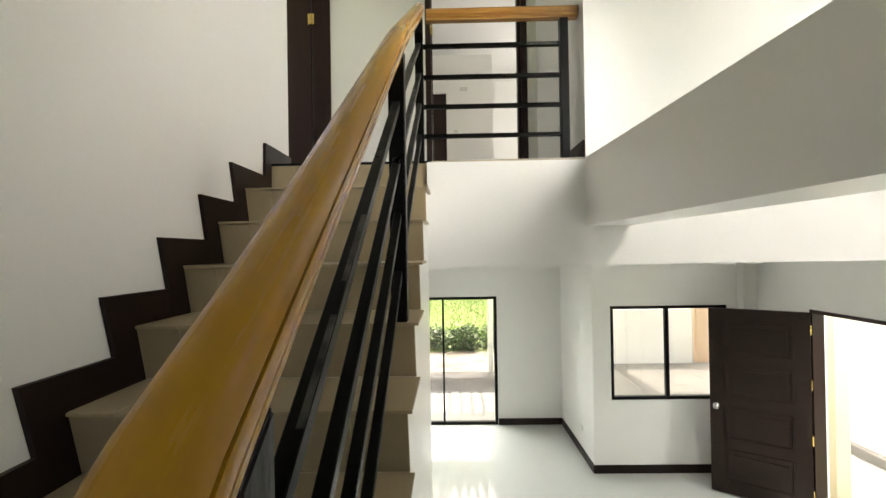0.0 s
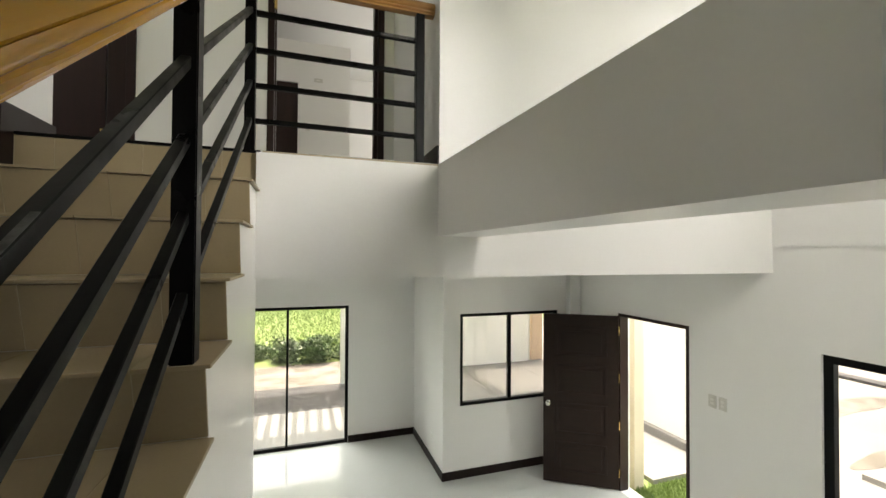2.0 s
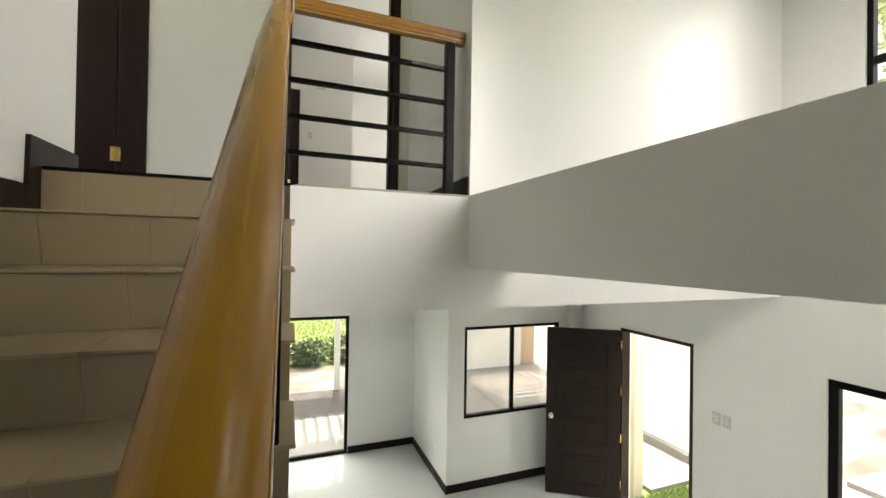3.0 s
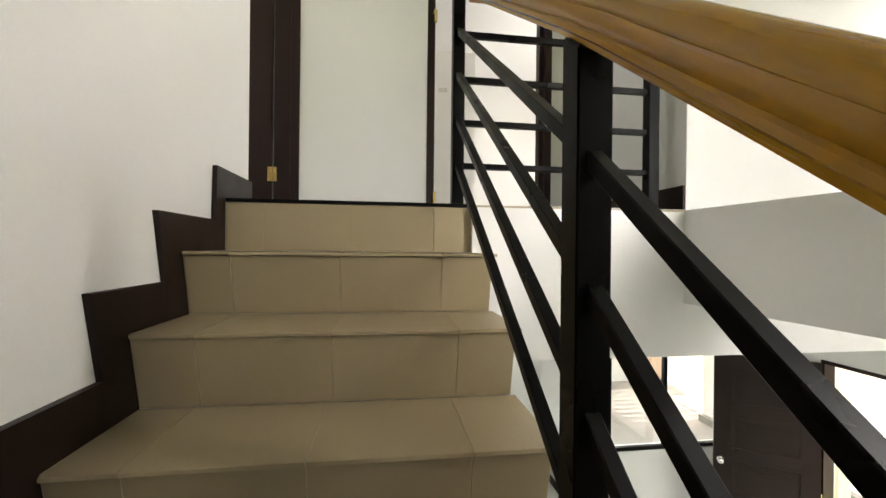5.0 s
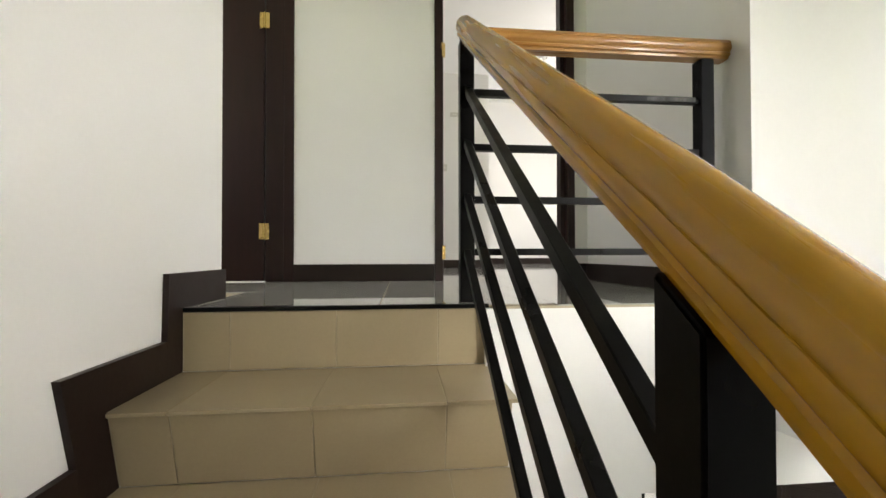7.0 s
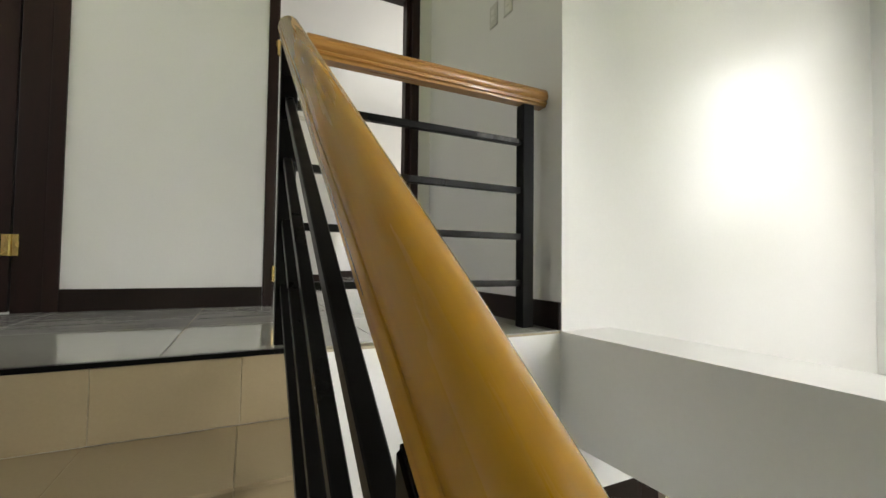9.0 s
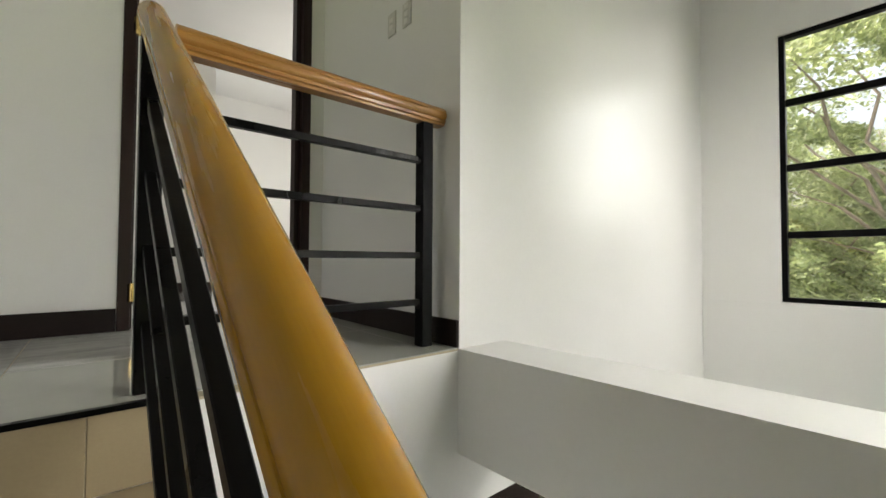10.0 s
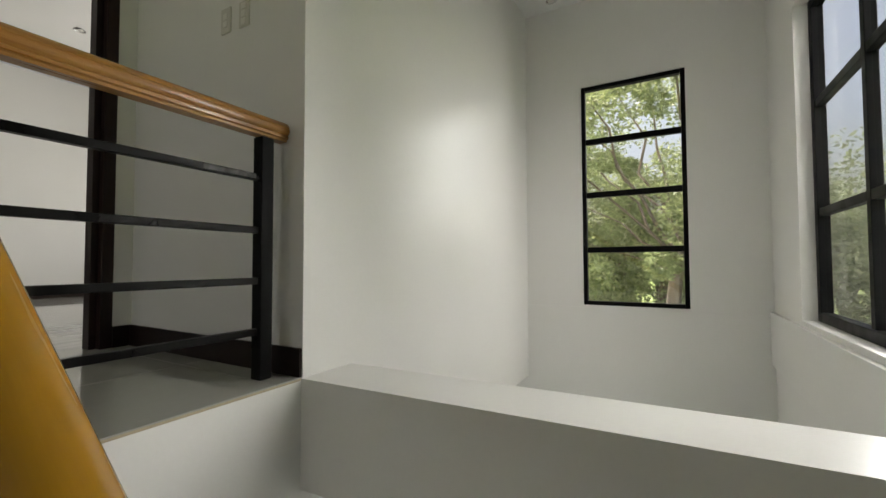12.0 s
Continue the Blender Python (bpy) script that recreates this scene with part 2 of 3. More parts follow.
wall("wall_band_east", (EAST - 0.014, SOUTH + 0.0275, -0.45), (EAST - 0.0005, -0.032, 0.03), [], WALL, "white painted beam band along the outer wall")
wall("wall_band_south", (BEAM1 + 0.06, SOUTH + 0.0005, -0.33), (EAST - 0.0005, SOUTH + 0.027, 0.06), [], WALL, "white painted beam band under the tall window")
wall("wall_south", (BEAM1, SOUTH - 0.13, FLOOR), (EAST, SOUTH, CEIL2 + 0.1),
     [((2.55, SOUTH - 1, 0.09), (3.95, SOUTH + 1, 1.95))], WALL, "white painted wall with a tall dark-framed window")
wall("wall_void_north", (BEAM0, -0.03, -0.65), (EAST, 0.13, CEIL2), [], PAINT_GLOSS, "white satin-painted wall above the living room")
wall("wall_switches", (BEAM0, 0.13, 0.0), (BEAM0 + 0.16, NORTH_HALL, CEIL2), [], WALL, "white painted hall wall with switches")
wall("wall_hall_north", (-1.6, NORTH_HALL, 0.0), (BEAM0 + 0.16, NORTH_HALL + 0.12, CEIL2),
     [((-0.96, 0, -1), (-0.03, 5, 2.10)), ((0.915, 0, -1), (1.855, 5, 2.10))], WALL, "white painted hall wall with dark door frames")
wall("wall_stair_west", (-0.16, -4.4, FLOOR), (0.0, 0.317, CEIL2), [], WALL, "white painted wall beside the stairs")
# the hole is added out of view, to let the hall's fill lamp in
wall("wall_hall_west", (-1.76, 0.157, 0.0), (-1.6, NORTH_HALL + 0.12, CEIL2), [((-2, 0.45, 0.9), (-1, 1.15, 2.1))], WALL, "white painted end wall of the hall with an added opening for a fill lamp")
wall("wall_hall_south", (-1.6, 0.157, 0.0), (-0.16, 0.317, CEIL2), [], WALL, "white painted hall wall")
# unseen opening, added only so that the stair fill lamp shines through
wall("wall_bay_south", (-0.16, -4.56, FLOOR), (BEAM1 + 0.16, -4.4, CEIL2 + 0.1), [((0.5, -5, -0.4), (1.7, -4, 1.4))], WALL, "white wall behind the half landing with an added opening for a fill lamp")
wall("wall_bay_east", (BEAM1, -4.4, FLOOR), (BEAM1 + 0.16, SOUTH - 0.13, CEIL2 + 0.1), [], WALL, "plain white wall of the stair bay")
wall("wall_room_west", (-1.0, NORTH_HALL + 0.12, 0.0), (-0.84, 5.7, CEIL2), [], WALL, "white painted bedroom wall")
wall("wall_room_east", (4.2, 0.13, 0.0), (4.36, 5.7, CEIL2), [((4, 2.3, 0.8), (5, 4.6, 2.2))], WALL, "white painted bedroom wall with a window opening")
wall("wall_room_north", (-1.0, 5.7, 0.0), (4.36, 5.86, CEIL2), [], WALL, "white painted bedroom wall")
wall("wall_closet", (-0.84, 3.75, 0.0), (1.80, 5.2, 2.46), [((0.30, 3, -1), (1.095, 3.93, 1.876))], WALL, "white painted low partition with a dark door")
wall("wall_sliding_door", (-0.16, SLIDE_Y, FLOOR), (JOG_X + T, SLIDE_Y + T, -0.65),
     [((0.14, 3, FLOOR - 1), (1.825, 5, -1.26))], WALL, "white painted wall around the sliding glass door")
wall("wall_jog", (JOG_X, BAY_Y + T, FLOOR), (JOG_X + T, SLIDE_Y, -0.65), [], WALL, "white painted wall beside the window bay")
wall("wall_window", (JOG_X, BAY_Y, FLOOR), (EAST, BAY_Y + T, -0.65),
     [((3.03, 2, -2.374), (4.424, 3, -1.244))], WALL, "white painted wall with a sliding window")
wall("wall_ground_west", (-0.16, 0.317, FLOOR), (0.0, SLIDE_Y, -0.65), [], WALL, "white painted ground-floor wall")
wall("corner_column", (EAST - 0.16, BAY_Y - 0.10, FLOOR), (EAST, BAY_Y, -0.65), [], WALL, "white painted corner column", "column")

# slabs, beam, ceilings
wall("landing_slab", (-1.76, -0.03, -0.65), (EAST, SLIDE_Y + T, -0.012), [((-2, -1, -1), (0.0, 0.317, 1)), ((BEAM0, -1, -1), (9, 0.13, 1)), ((-2, -1, -1), (W - 0.008, 0.012, 1))], PAINT_GLOSS, "white painted edge of the upper floor slab", "slab")
wall("room_slab", (-1.76, SLIDE_Y + T, -0.2), (4.36, 5.86, -0.012), [], CEILING, "bedroom floor slab", "slab")
beam = wall("beam", (BEAM0 - 0.006, SOUTH, -0.415), (BEAM1 + 0.008, -0.03, -0.004), [], PAINT_GLOSS, "white satin-painted beam over the living room", "beam")
for v in beam.data.vertices:         # the beam runs a little askew
    v.co.x += 0.034 * (-0.03 - v.co.y)
wall("ceiling_upper", (-1.76, -4.56, CEIL2 + 0.1), (EAST + T, 5.86, CEIL2 + 0.25), [], CEILING, "white painted ceiling", "ceiling")
wall("ceiling_lining", (-1.6, -4.4, CEIL2), (EAST, 5.7, CEIL2 + 0.02), [], CEILING, "white painted ceiling lining", "ceiling")
wall("half_landing", (0.0, -4.4, -1.85), (BEAM1, nose(7) + 0.012, -1.6), [], TILE, "beige tiled half landing of the stairs", "landing")

# ---- stairs ----
RAKE = 0.045                         # how far a riser's foot stands back from its nosing


def rake(k):
    return RAKE if k else 0.0


stairs = thing("stair_flight", (0, 0, 0), "beige tiled stair flight with a white painted side", "stairs", kind="structure")
for k in range(1, 8):
    # the solid under every tread, down to the ground floor
    n, back, z = nose(k), nose(k - 1) + rake(k - 1) + 0.012, -k * RISE
    bm = bmesh.new()
    prism(bm, [(n + 0.012, z - 0.010), (n + RAKE + 0.012, z - RISE - 0.010), (n + RAKE + 0.012, FLOOR), (back, FLOOR), (back, z - 0.010)], 0, 0.0, W - 0.008)
    part("step", bm, PAINT_GLOSS, stairs)


def slab_mesh(name, sx, sy, sz, mat, bevel=0.0010):
    bm = bmesh.new()
    add_box(bm, (0, 0, 0), (sx, sy, sz), 0.0)
    bmesh.ops.bevel(bm, geom=bm.edges[:], offset=bevel, segments=1, affect='EDGES')
    return mesh_of(name, bm, mat)


# tiles, a third of a metre wide, with thin joints
JOINTS = (0.02, 0.16, 0.492, 0.825, W)
tile_meshes = {}
for k in range(0, 8):
    shift = (0.0, -0.006, 0.004, -0.01, 0.008, 0.0, 0.005, -0.004)[k]
    cuts = [JOINTS[0]] + [j + shift for j in JOINTS[1:-1]] + [JOINTS[-1]]
    n, r, z = nose(k), rake(k), -k * RISE
    bm = bmesh.new()
    prism(bm, [(n + 0.003, z - 0.012), (n + r + 0.003, z - RISE + 0.002), (n + r + 0.0115, z - RISE + 0.002), (n + 0.0115, z - 0.012)], 0, 0.0, W - 0.003)
    part("grout", bm, GROUT, stairs)
    if k:
        boxed("grout", (0.0, n + 0.006, z - 0.0095), (W - 0.002, nose(k - 1) + rake(k - 1) + 0.006, z - 0.0015), GROUT, stairs)
    tilt = math.atan2(r, RISE - 0.013)
    for a, c in zip(cuts, cuts[1:]):
        size = (round(c - a - 0.0018, 3), 0.008, round(math.hypot(r, RISE - 0.013), 3))
        if size not in tile_meshes:
            tile_meshes[size] = slab_mesh("riser_tile", *size, TILE)
        ob = new("riser_tile", tile_meshes[size])
        ob.parent, ob.matrix_basis = stairs, pose(a + 0.0009, n + r + 0.001, z - RISE + 0.001, math.degrees(tilt))
        if k:
            back = nose(k - 1) + rake(k - 1) + 0.001
            size = (round(c - a - 0.0018 + (0.014 if c == W else 0), 3), round(back - n + 0.008, 3), 0.010)
            if size not in tile_meshes:
                tile_meshes[size] = slab_mesh("tread_tile", *size, TILE)
            ob = new("tread_tile", tile_meshes[size])
            ob.parent, ob.location = stairs, (a + 0.0009, n - 0.009, z - 0.010)
boxed("nosing_trim", (0.02, -0.006, -0.011), (W + 0.008, 0.014, 0.003), IRON, stairs, 0.002, "black edge trim of the landing")

# zigzag skirting along the wall
skirt = thing("stair_skirting", (0, 0, 0), "dark brown zigzag skirting board on the stair wall", "skirting", kind="structure")


def skirt_top(k):
    return -0.078 if k == 0 else nose(k) - 0.132


def skirt_foot(k):
    return -0.085 if k == 0 else nose(k) - 0.086


for k in range(0, 8):
    top, z = -k * RISE + 0.113, -k * RISE
    back = 0.315 if k == 0 else skirt_foot(k - 1) - 0.0006
    foot = skirt_foot(k)
    bm = bmesh.new()
    prism(bm, [(skirt_top(k), top), (back, top), (back, z + 0.001), (nose(k), z + 0.001), (nose(k) + rake(k), z - RISE + 0.001), (foot, z - RISE + 0.001), (foot, top - RISE)], 0, 0.0006, 0.018)
    part("skirting_board", bm, BASE_WOOD, skirt)


def baseboard(lo, hi, mat=None):
    ob = boxed("baseboard", lo, hi, mat or BASE_WOOD, bevel=0.002)
    return tagged(ob, "dark brown wooden baseboard", "baseboard", kind="structure")


BB = 0.108
baseboard((0.03, NORTH_HALL - 0.014, 0.0), (0.913, NORTH_HALL - 0.0005, BB))
baseboard((1.857, NORTH_HALL - 0.014, 0.0), (BEAM0 - 0.015, NORTH_HALL - 0.0005, BB))
baseboard((BEAM0 - 0.014, -0.028, 0.0), (BEAM0 - 0.0005, NORTH_HALL, BB))
baseboard((1.828, SLIDE_Y - 0.014, FLOOR), (JOG_X - 0.015, SLIDE_Y - 0.0005, FLOOR + 0.10))
baseboard((JOG_X - 0.014, BAY_Y - 0.014, FLOOR), (JOG_X - 0.0005, SLIDE_Y, FLOOR + 0.10))
baseboard((JOG_X, BAY_Y - 0.014, FLOOR), (EAST - 0.165, BAY_Y - 0.0005, FLOOR + 0.10))
baseboard((EAST - 0.014, -0.34, FLOOR), (EAST - 0.0005, 0.69, FLOOR + 0.10))

# ---- windows and doors ----
def window(name, axis, at, a0, a1, z0, z1, bars_a, bars_z, label, frame=0.05, depth=0.06, glaze=True, thin=0.045):
    """A dark-framed window in the plane axis = at (0: x, 1: y), from a0 to a1 and z0 to z1."""
    w = thing(name, (0, 0, 0), label, "window", kind="structure")

    def span(p, q, lo, hi, d):
        if axis == 0:
            return (at - d / 2, p, lo), (at + d / 2, q, hi)
        return (p, at - d / 2, lo), (q, at + d / 2, hi)
    bm = bmesh.new()
    add_box(bm, *span(a0, a0 + frame, z0, z1, depth), bevel=0.004)
    add_box(bm, *span(a1 - frame, a1, z0, z1, depth), bevel=0.004)
    add_box(bm, *span(a0 + frame, a1 - frame, z0, z0 + frame, depth), bevel=0.004)
    add_box(bm, *span(a0 + frame, a1 - frame, z1 - frame, z1, depth), bevel=0.004)
    part("window_frame", bm, ALU, w)
    for a in bars_a:
        boxed("mullion", *span(a - thin / 2, a + thin / 2, z0 + frame, z1 - frame, depth * 0.8), ALU, w, 0.004)
    ea = [a0 + frame, *sorted(bars_a), a1 - frame]
    ez = [z0 + frame, *sorted(bars_z), z1 - frame]
    for z in bars_z:
        for i in range(len(ea) - 1):
            l, h = ea[i] + (thin / 2 if i else 0), ea[i + 1] - (thin / 2 if i < len(ea) - 2 else 0)
            boxed("transom", *span(l, h, z - thin / 2, z + thin / 2, depth * 0.75), ALU, w, 0.004)
    if glaze:
        for i in range(len(ea) - 1):
            for j in range(len(ez) - 1):
                p = boxed("pane", *span(ea[i] - 0.002, ea[i + 1] + 0.002, ez[j] - 0.002, ez[j + 1] + 0.002, 0.005), GLASS, w)
                p.visible_shadow = False
    return w


window("window_1", 0, EAST + 0.05, -1.377, -0.547, 0.05, 2.045, [], [0.545, 1.045, 1.535], "tall black-framed window with four stacked panes", 0.035, thin=0.05)
window("window_2", 1, SOUTH - 0.10, 2.55, 3.95, 0.09, 1.95, [3.22], [0.71, 1.335], "wide black-framed window with panes in three rows", 0.055)
window("window_3", 1, BAY_Y + 0.04, 3.03, 4.424, -2.374, -1.244, [3.715], [], "black-framed sliding window with two panes", 0.04)
window("window_4", 0, EAST + 0.05, -1.80, -0.342, FLOOR + 0.02, -1.213, [-1.07], [], "black-framed glass door in the outer wall", 0.06)
window("sliding_door", 1, SLIDE_Y + 0.04, 0.14, 1.825, FLOOR, -1.26, [0.99], [], "black-framed sliding glass door", 0.045, thin=0.03)


def panel_door(name, width, height, thick, panels, mat, label):
    """A door leaf hinged on its own z axis, reaching along x, with moulded panels on both faces."""
    d = thing(name, (0, 0, 0), label, "door", kind="structure")
    bm = bmesh.new()
    add_box(bm, (0.003, -thick / 2, 0.012), (width, thick / 2, height), 0.003)
    part("leaf", bm, mat, d)
    for x0, x1, z0, z1 in panels:
        for s in (-1, 1):
            bm = bmesh.new()
            m = 0.028
            for lo, hi in (((x0, z0), (x0 + m, z1)), ((x1 - m, z0), (x1, z1)), ((x0 + m, z0), (x1 - m, z0 + m)), ((x0 + m, z1 - m), (x1 - m, z1))):
                a, b = sorted((s * thick / 2, s * (thick / 2 + 0.008)))
                add_box(bm, (lo[0], a, lo[1]), (hi[0], b, hi[1]), 0.003)
            part("panel_moulding", bm, mat, d)
            a, b = sorted((s * (thick / 2 - 0.001), s * (thick / 2 + 0.005)))
            boxed("panel", (x0 + 0.06, a, z0 + 0.06), (x1 - 0.06, b, z1 - 0.06), mat, d, 0.004)
    return d


def hinge(parent, x, y, z, nx=0.0, ny=-1.0, size=0.09, half=0.016):
    bm = bmesh.new()
    add_box(bm, (x - half, y - 0.006, z - size / 2), (x + half, y + 0.006, z + size / 2), 0.002)
    bmesh.ops.create_cone(bm, cap_ends=True, segments=10, radius1=0.007, radius2=0.007, depth=size, matrix=Matrix.Translation((x + nx * 0.008, y + ny * 0.008, z)))
    return part("hinge", bm, BRASS, parent, "brass hinge")


def knob(parent, x, z, thick):
    for s in (-1, 1):
        bm = bmesh.new()
        rot = Matrix.Rotation(radians(90), 4, 'X')
        bmesh.ops.create_cone(bm, cap_ends=True, segments=20, radius1=0.032, radius2=0.030, depth=0.008, matrix=Matrix.Translation((x, s * (thick / 2 + 0.004), z)) @ rot)
        bmesh.ops.create_cone(bm, cap_ends=True, segments=14, radius1=0.012, radius2=0.012, depth=0.035, matrix=Matrix.Translation((x, s * (thick / 2 + 0.022), z)) @ rot)
        bmesh.ops.create_uvsphere(bm, u_segments=20, v_segments=12, radius=0.028, matrix=Matrix.Translation((x, s * (thick / 2 + 0.052), z)) @ Matrix.Diagonal((1, 0.75, 1, 1)))
        part("knob", bm, STEEL, parent, "round steel door knob", smooth=True)


front = panel_door("door_1", 0.855, 2.02, 0.042, [(0.13, 0.72, 0.14, 0.50), (0.13, 0.72, 0.60, 0.96), (0.13, 0.72, 1.06, 1.42), (0.13, 0.72, 1.52, 1.88)], DOOR_WOOD, "dark-stained panelled front door standing open")
knob(front, 0.80, 0.95, 0.042)
front.matrix_basis = pose(EAST - 0.01, 1.640, FLOOR + 0.004, 0, 0, 147.2)

front_frame = thing("door_frame_1", (0, 0, 0), "dark frame of the front door with brass hinges", "door frame", kind="structure")
boxed("jamb", (EAST - 0.006, 1.621, FLOOR), (EAST + 0.11, 1.6545, -1.19), DARK_WOOD, front_frame, 0.002)
boxed("jamb", (EAST - 0.006, 0.7195, FLOOR), (EAST + 0.11, 0.753, -1.19), DARK_WOOD, front_frame, 0.002)
boxed("head", (EAST - 0.006, 0.753, -1.226), (EAST + 0.11, 1.621, -1.1905), DARK_WOOD, front_frame, 0.002)
for z in (0.20, 0.75, 1.30, 1.85):
    hinge(front_frame, EAST - 0.010, 1.632, FLOOR + z, -1, 0, 0.10)


def hall_frame(name, x0, x1, label, jamb=0.045):
    """A dark door frame in the hall's north wall, with stop strips."""
    f = thing(name, (0, 0, 0), label, "door frame", kind="structure")
    for a, c in ((x0, x0 + jamb), (x1 - jamb, x1)):
        boxed("jamb", (a, NORTH_HALL - 0.012, 0.0), (c, NORTH_HALL + 0.125, 2.10), DARK_WOOD, f, 0.003)
    boxed("head", (x0 + jamb, NORTH_HALL - 0.012, 2.055), (x1 - jamb, NORTH_HALL + 0.125, 2.10), DARK_WOOD, f, 0.003)
    return f


frame_a = hall_frame("door_frame_2", -0.96, -0.03, "dark-stained frame of a closed door with brass hinges", 0.11)
boxed("casing", (-0.029, NORTH_HALL - 0.016, 0.0), (0.03, NORTH_HALL - 0.0005, 2.12), DARK_WOOD, frame_a, 0.003)
leaf_a = boxed("door_2", (-0.848, NORTH_HALL - 0.002, 0.006), (-0.152, NORTH_HALL + 0.036, 2.05), DARK_WOOD, bevel=0.003)
tagged(leaf_a, "dark-stained flush bedroom door, closed", "door", kind="structure")
for z in (0.314, 1.63):
    hinge(frame_a, -0.146, NORTH_HALL - 0.013, z, size=0.10, half=0.03)
frame_b = hall_frame("door_frame_3", 0.915, 1.855, "dark-stained frame of an open doorway with brass hinges", 0.052)
boxed("door_stop", (1.772, NORTH_HALL + 0.03, 0.0), (1.8025, NORTH_HALL + 0.10, 2.05), DARK_WOOD, frame_b, 0.002)
boxed("door_stop", (0.9655, NORTH_HALL + 0.05, 0.0), (0.977, NORTH_HALL + 0.10, 2.05), DARK_WOOD, frame_b, 0.002)
for z in (0.182, 1.50):
    hinge(frame_b, 0.968, NORTH_HALL - 0.006, z)
leaf_c = boxed("door_4", (0.302, 3.78, 0.004), (1.093, 3.82, 1.874), DARK_WOOD, bevel=0.003)
tagged(leaf_c, "dark-stained closed door in the low partition", "door", kind="structure")


def switch_plate(name, place, axis, w, h, keys, label, mat=None):
    """A wall plate with rockers; axis: the way it faces (-1: -x, -2: -y)."""
    s = thing(name, place, label, "switch")
    def span(a0, a1, z0, z1, d0, d1):
        return ((-d1, a0, z0), (-d0, a1, z1)) if axis == -1 else ((a0, -d1, z0), (a1, -d0, z1))
    boxed("plate", *span(-w / 2, w / 2, -h / 2, h / 2, 0.0003, 0.008), mat or PLATE, s, 0.0025)
    for i in range(keys):
        zc = (i - (keys - 1) / 2) * h * 0.30
        boxed("rocker", *span(-w * 0.22, w * 0.22, zc - h * 0.11, zc + h * 0.11, 0.0078, 0.011), PLATE_KEY, s, 0.001)
    return s


PLATE_KEY = material("rocker_plastic", (0.75, 0.73, 0.68), 0.3, vary=0.02, bump=0.0)
switch_plate("wall_switch", (BEAM0, 0.472, 1.525), -1, 0.068, 0.115, 2, "pale grey wall switch plate in the hall")
switch_plate("wall_switch", (BEAM0, 0.343, 1.520), -1, 0.068, 0.115, 3, "pale grey wall switch plate in the hall")
switch_plate("wall_switch", (EAST, 0.482, -1.824), -1, 0.072, 0.112, 2, "pale grey wall switch plate beside the front door")
switch_plate("wall_switch", (EAST, 0.385, -1.820), -1, 0.072, 0.112, 2, "pale grey wall switch plate beside the front door")
switch_plate("wall_outlet", (JOG_X, 2.93, FLOOR + 0.36), -1, 0.10, 0.065, 1, "white wall outlet above the baseboard", WALL)
switch_plate("wall_outlet", (1.363, 3.75, 1.935), -2, 0.115, 0.055, 1, "pale grey outlet plate high on the partition")
switch_plate("wall_outlet", (1.233, 3.75, 1.26), -2, 0.06, 0.09, 1, "pale grey wall plate on the partition")


def downlight(place):
    d = thing("downlight", place, "small recessed ceiling downlight with a metal ring", "ceiling light")
    bm = bmesh.new()
    bmesh.ops.create_cone(bm, cap_ends=False, segments=28, radius1=0.048, radius2=0.036, depth=0.012, matrix=Matrix.Translation((0, 0, -0.006)))
    bmesh.ops.create_cone(bm, cap_ends=False, segments=28, radius1=0.036, radius2=0.030, depth=0.016, matrix=Matrix.Translation((0, 0, -0.004)))
    part("ring", bm, STEEL, d, "metal ring", True)
    bm = bmesh.new()
    bmesh.ops.create_cone(bm, cap_ends=True, segments=24, radius1=0.030, radius2=0.028, depth=0.006, matrix=Matrix.Translation((0, 0, -0.004)))
    part("lamp", bm, PLATE_KEY, d, "unlit lamp glass")


downlight((4.55, -0.33, CEIL2))
downlight((2.62, 4.02, CEIL2))
smoke = thing("ceiling_fitting", (3.2, 0.35, -0.65), "small white ceiling fitting under the slab", "ceiling fitting")
bm = bmesh.new()
bmesh.ops.create_cone(bm, cap_ends=True, segments=24, radius1=0.05, radius2=0.07, depth=0.02, matrix=Matrix.Translation((0, 0, -0.01)))
part("cover", bm, CEILING, smoke)

# ---- railings ----
RAIL_X, RAIL_Y = 0.937, 0.09
MID_Y, LOW_Y = -1.083, -2.20
UPPER, LOWER = 0.685, 0.757          # slopes of the two lengths of railing
BARS = (0.178, 0.366, 0.555, 0.753)      # heights of the landing's bars
STAIR_BARS = (0.188, 0.386, 0.578, 0.772)


def bar_z(level, y):
    if y > MID_Y:
        return level + UPPER * (y - RAIL_Y)
    return level + UPPER * (MID_Y - RAIL_Y) + LOWER * (y - MID_Y)


railing = thing("stair_railing", (RAIL_X, RAIL_Y, 0), "black steel stair railing with a varnished wooden handrail", "railing")


def rail_part(name, bm, mat, parent, label="", smooth=False):
    bmesh.ops.transform(bm, matrix=Matrix.Translation(-parent.location), verts=bm.verts[:])
    return part(name, bm, mat, parent, label, smooth)


def post(parent, x, y, z0, z1, half=0.026):
    bm = bmesh.new()
    add_box(bm, (x - half, y - half, z0), (x + half, y + half, z1), 0.004)
    rail_part("post", bm, IRON, parent)


def raked_post(parent, y, z0, half=0.028, mat=None, label=""):
    """A post whose top is cut to the slope of the handrail."""
    bm = bmesh.new()
    prism(bm, [(y - half, z0), (y + half, z0), (y + half, bar_z(0.941, y + half)), (y - half, bar_z(0.941, y - half))], 0, RAIL_X - half, RAIL_X + half)
    bmesh.ops.bevel(bm, geom=bm.edges[:], offset=0.003, segments=2, affect='EDGES')
    rail_part("post", bm, mat or IRON, parent, label)


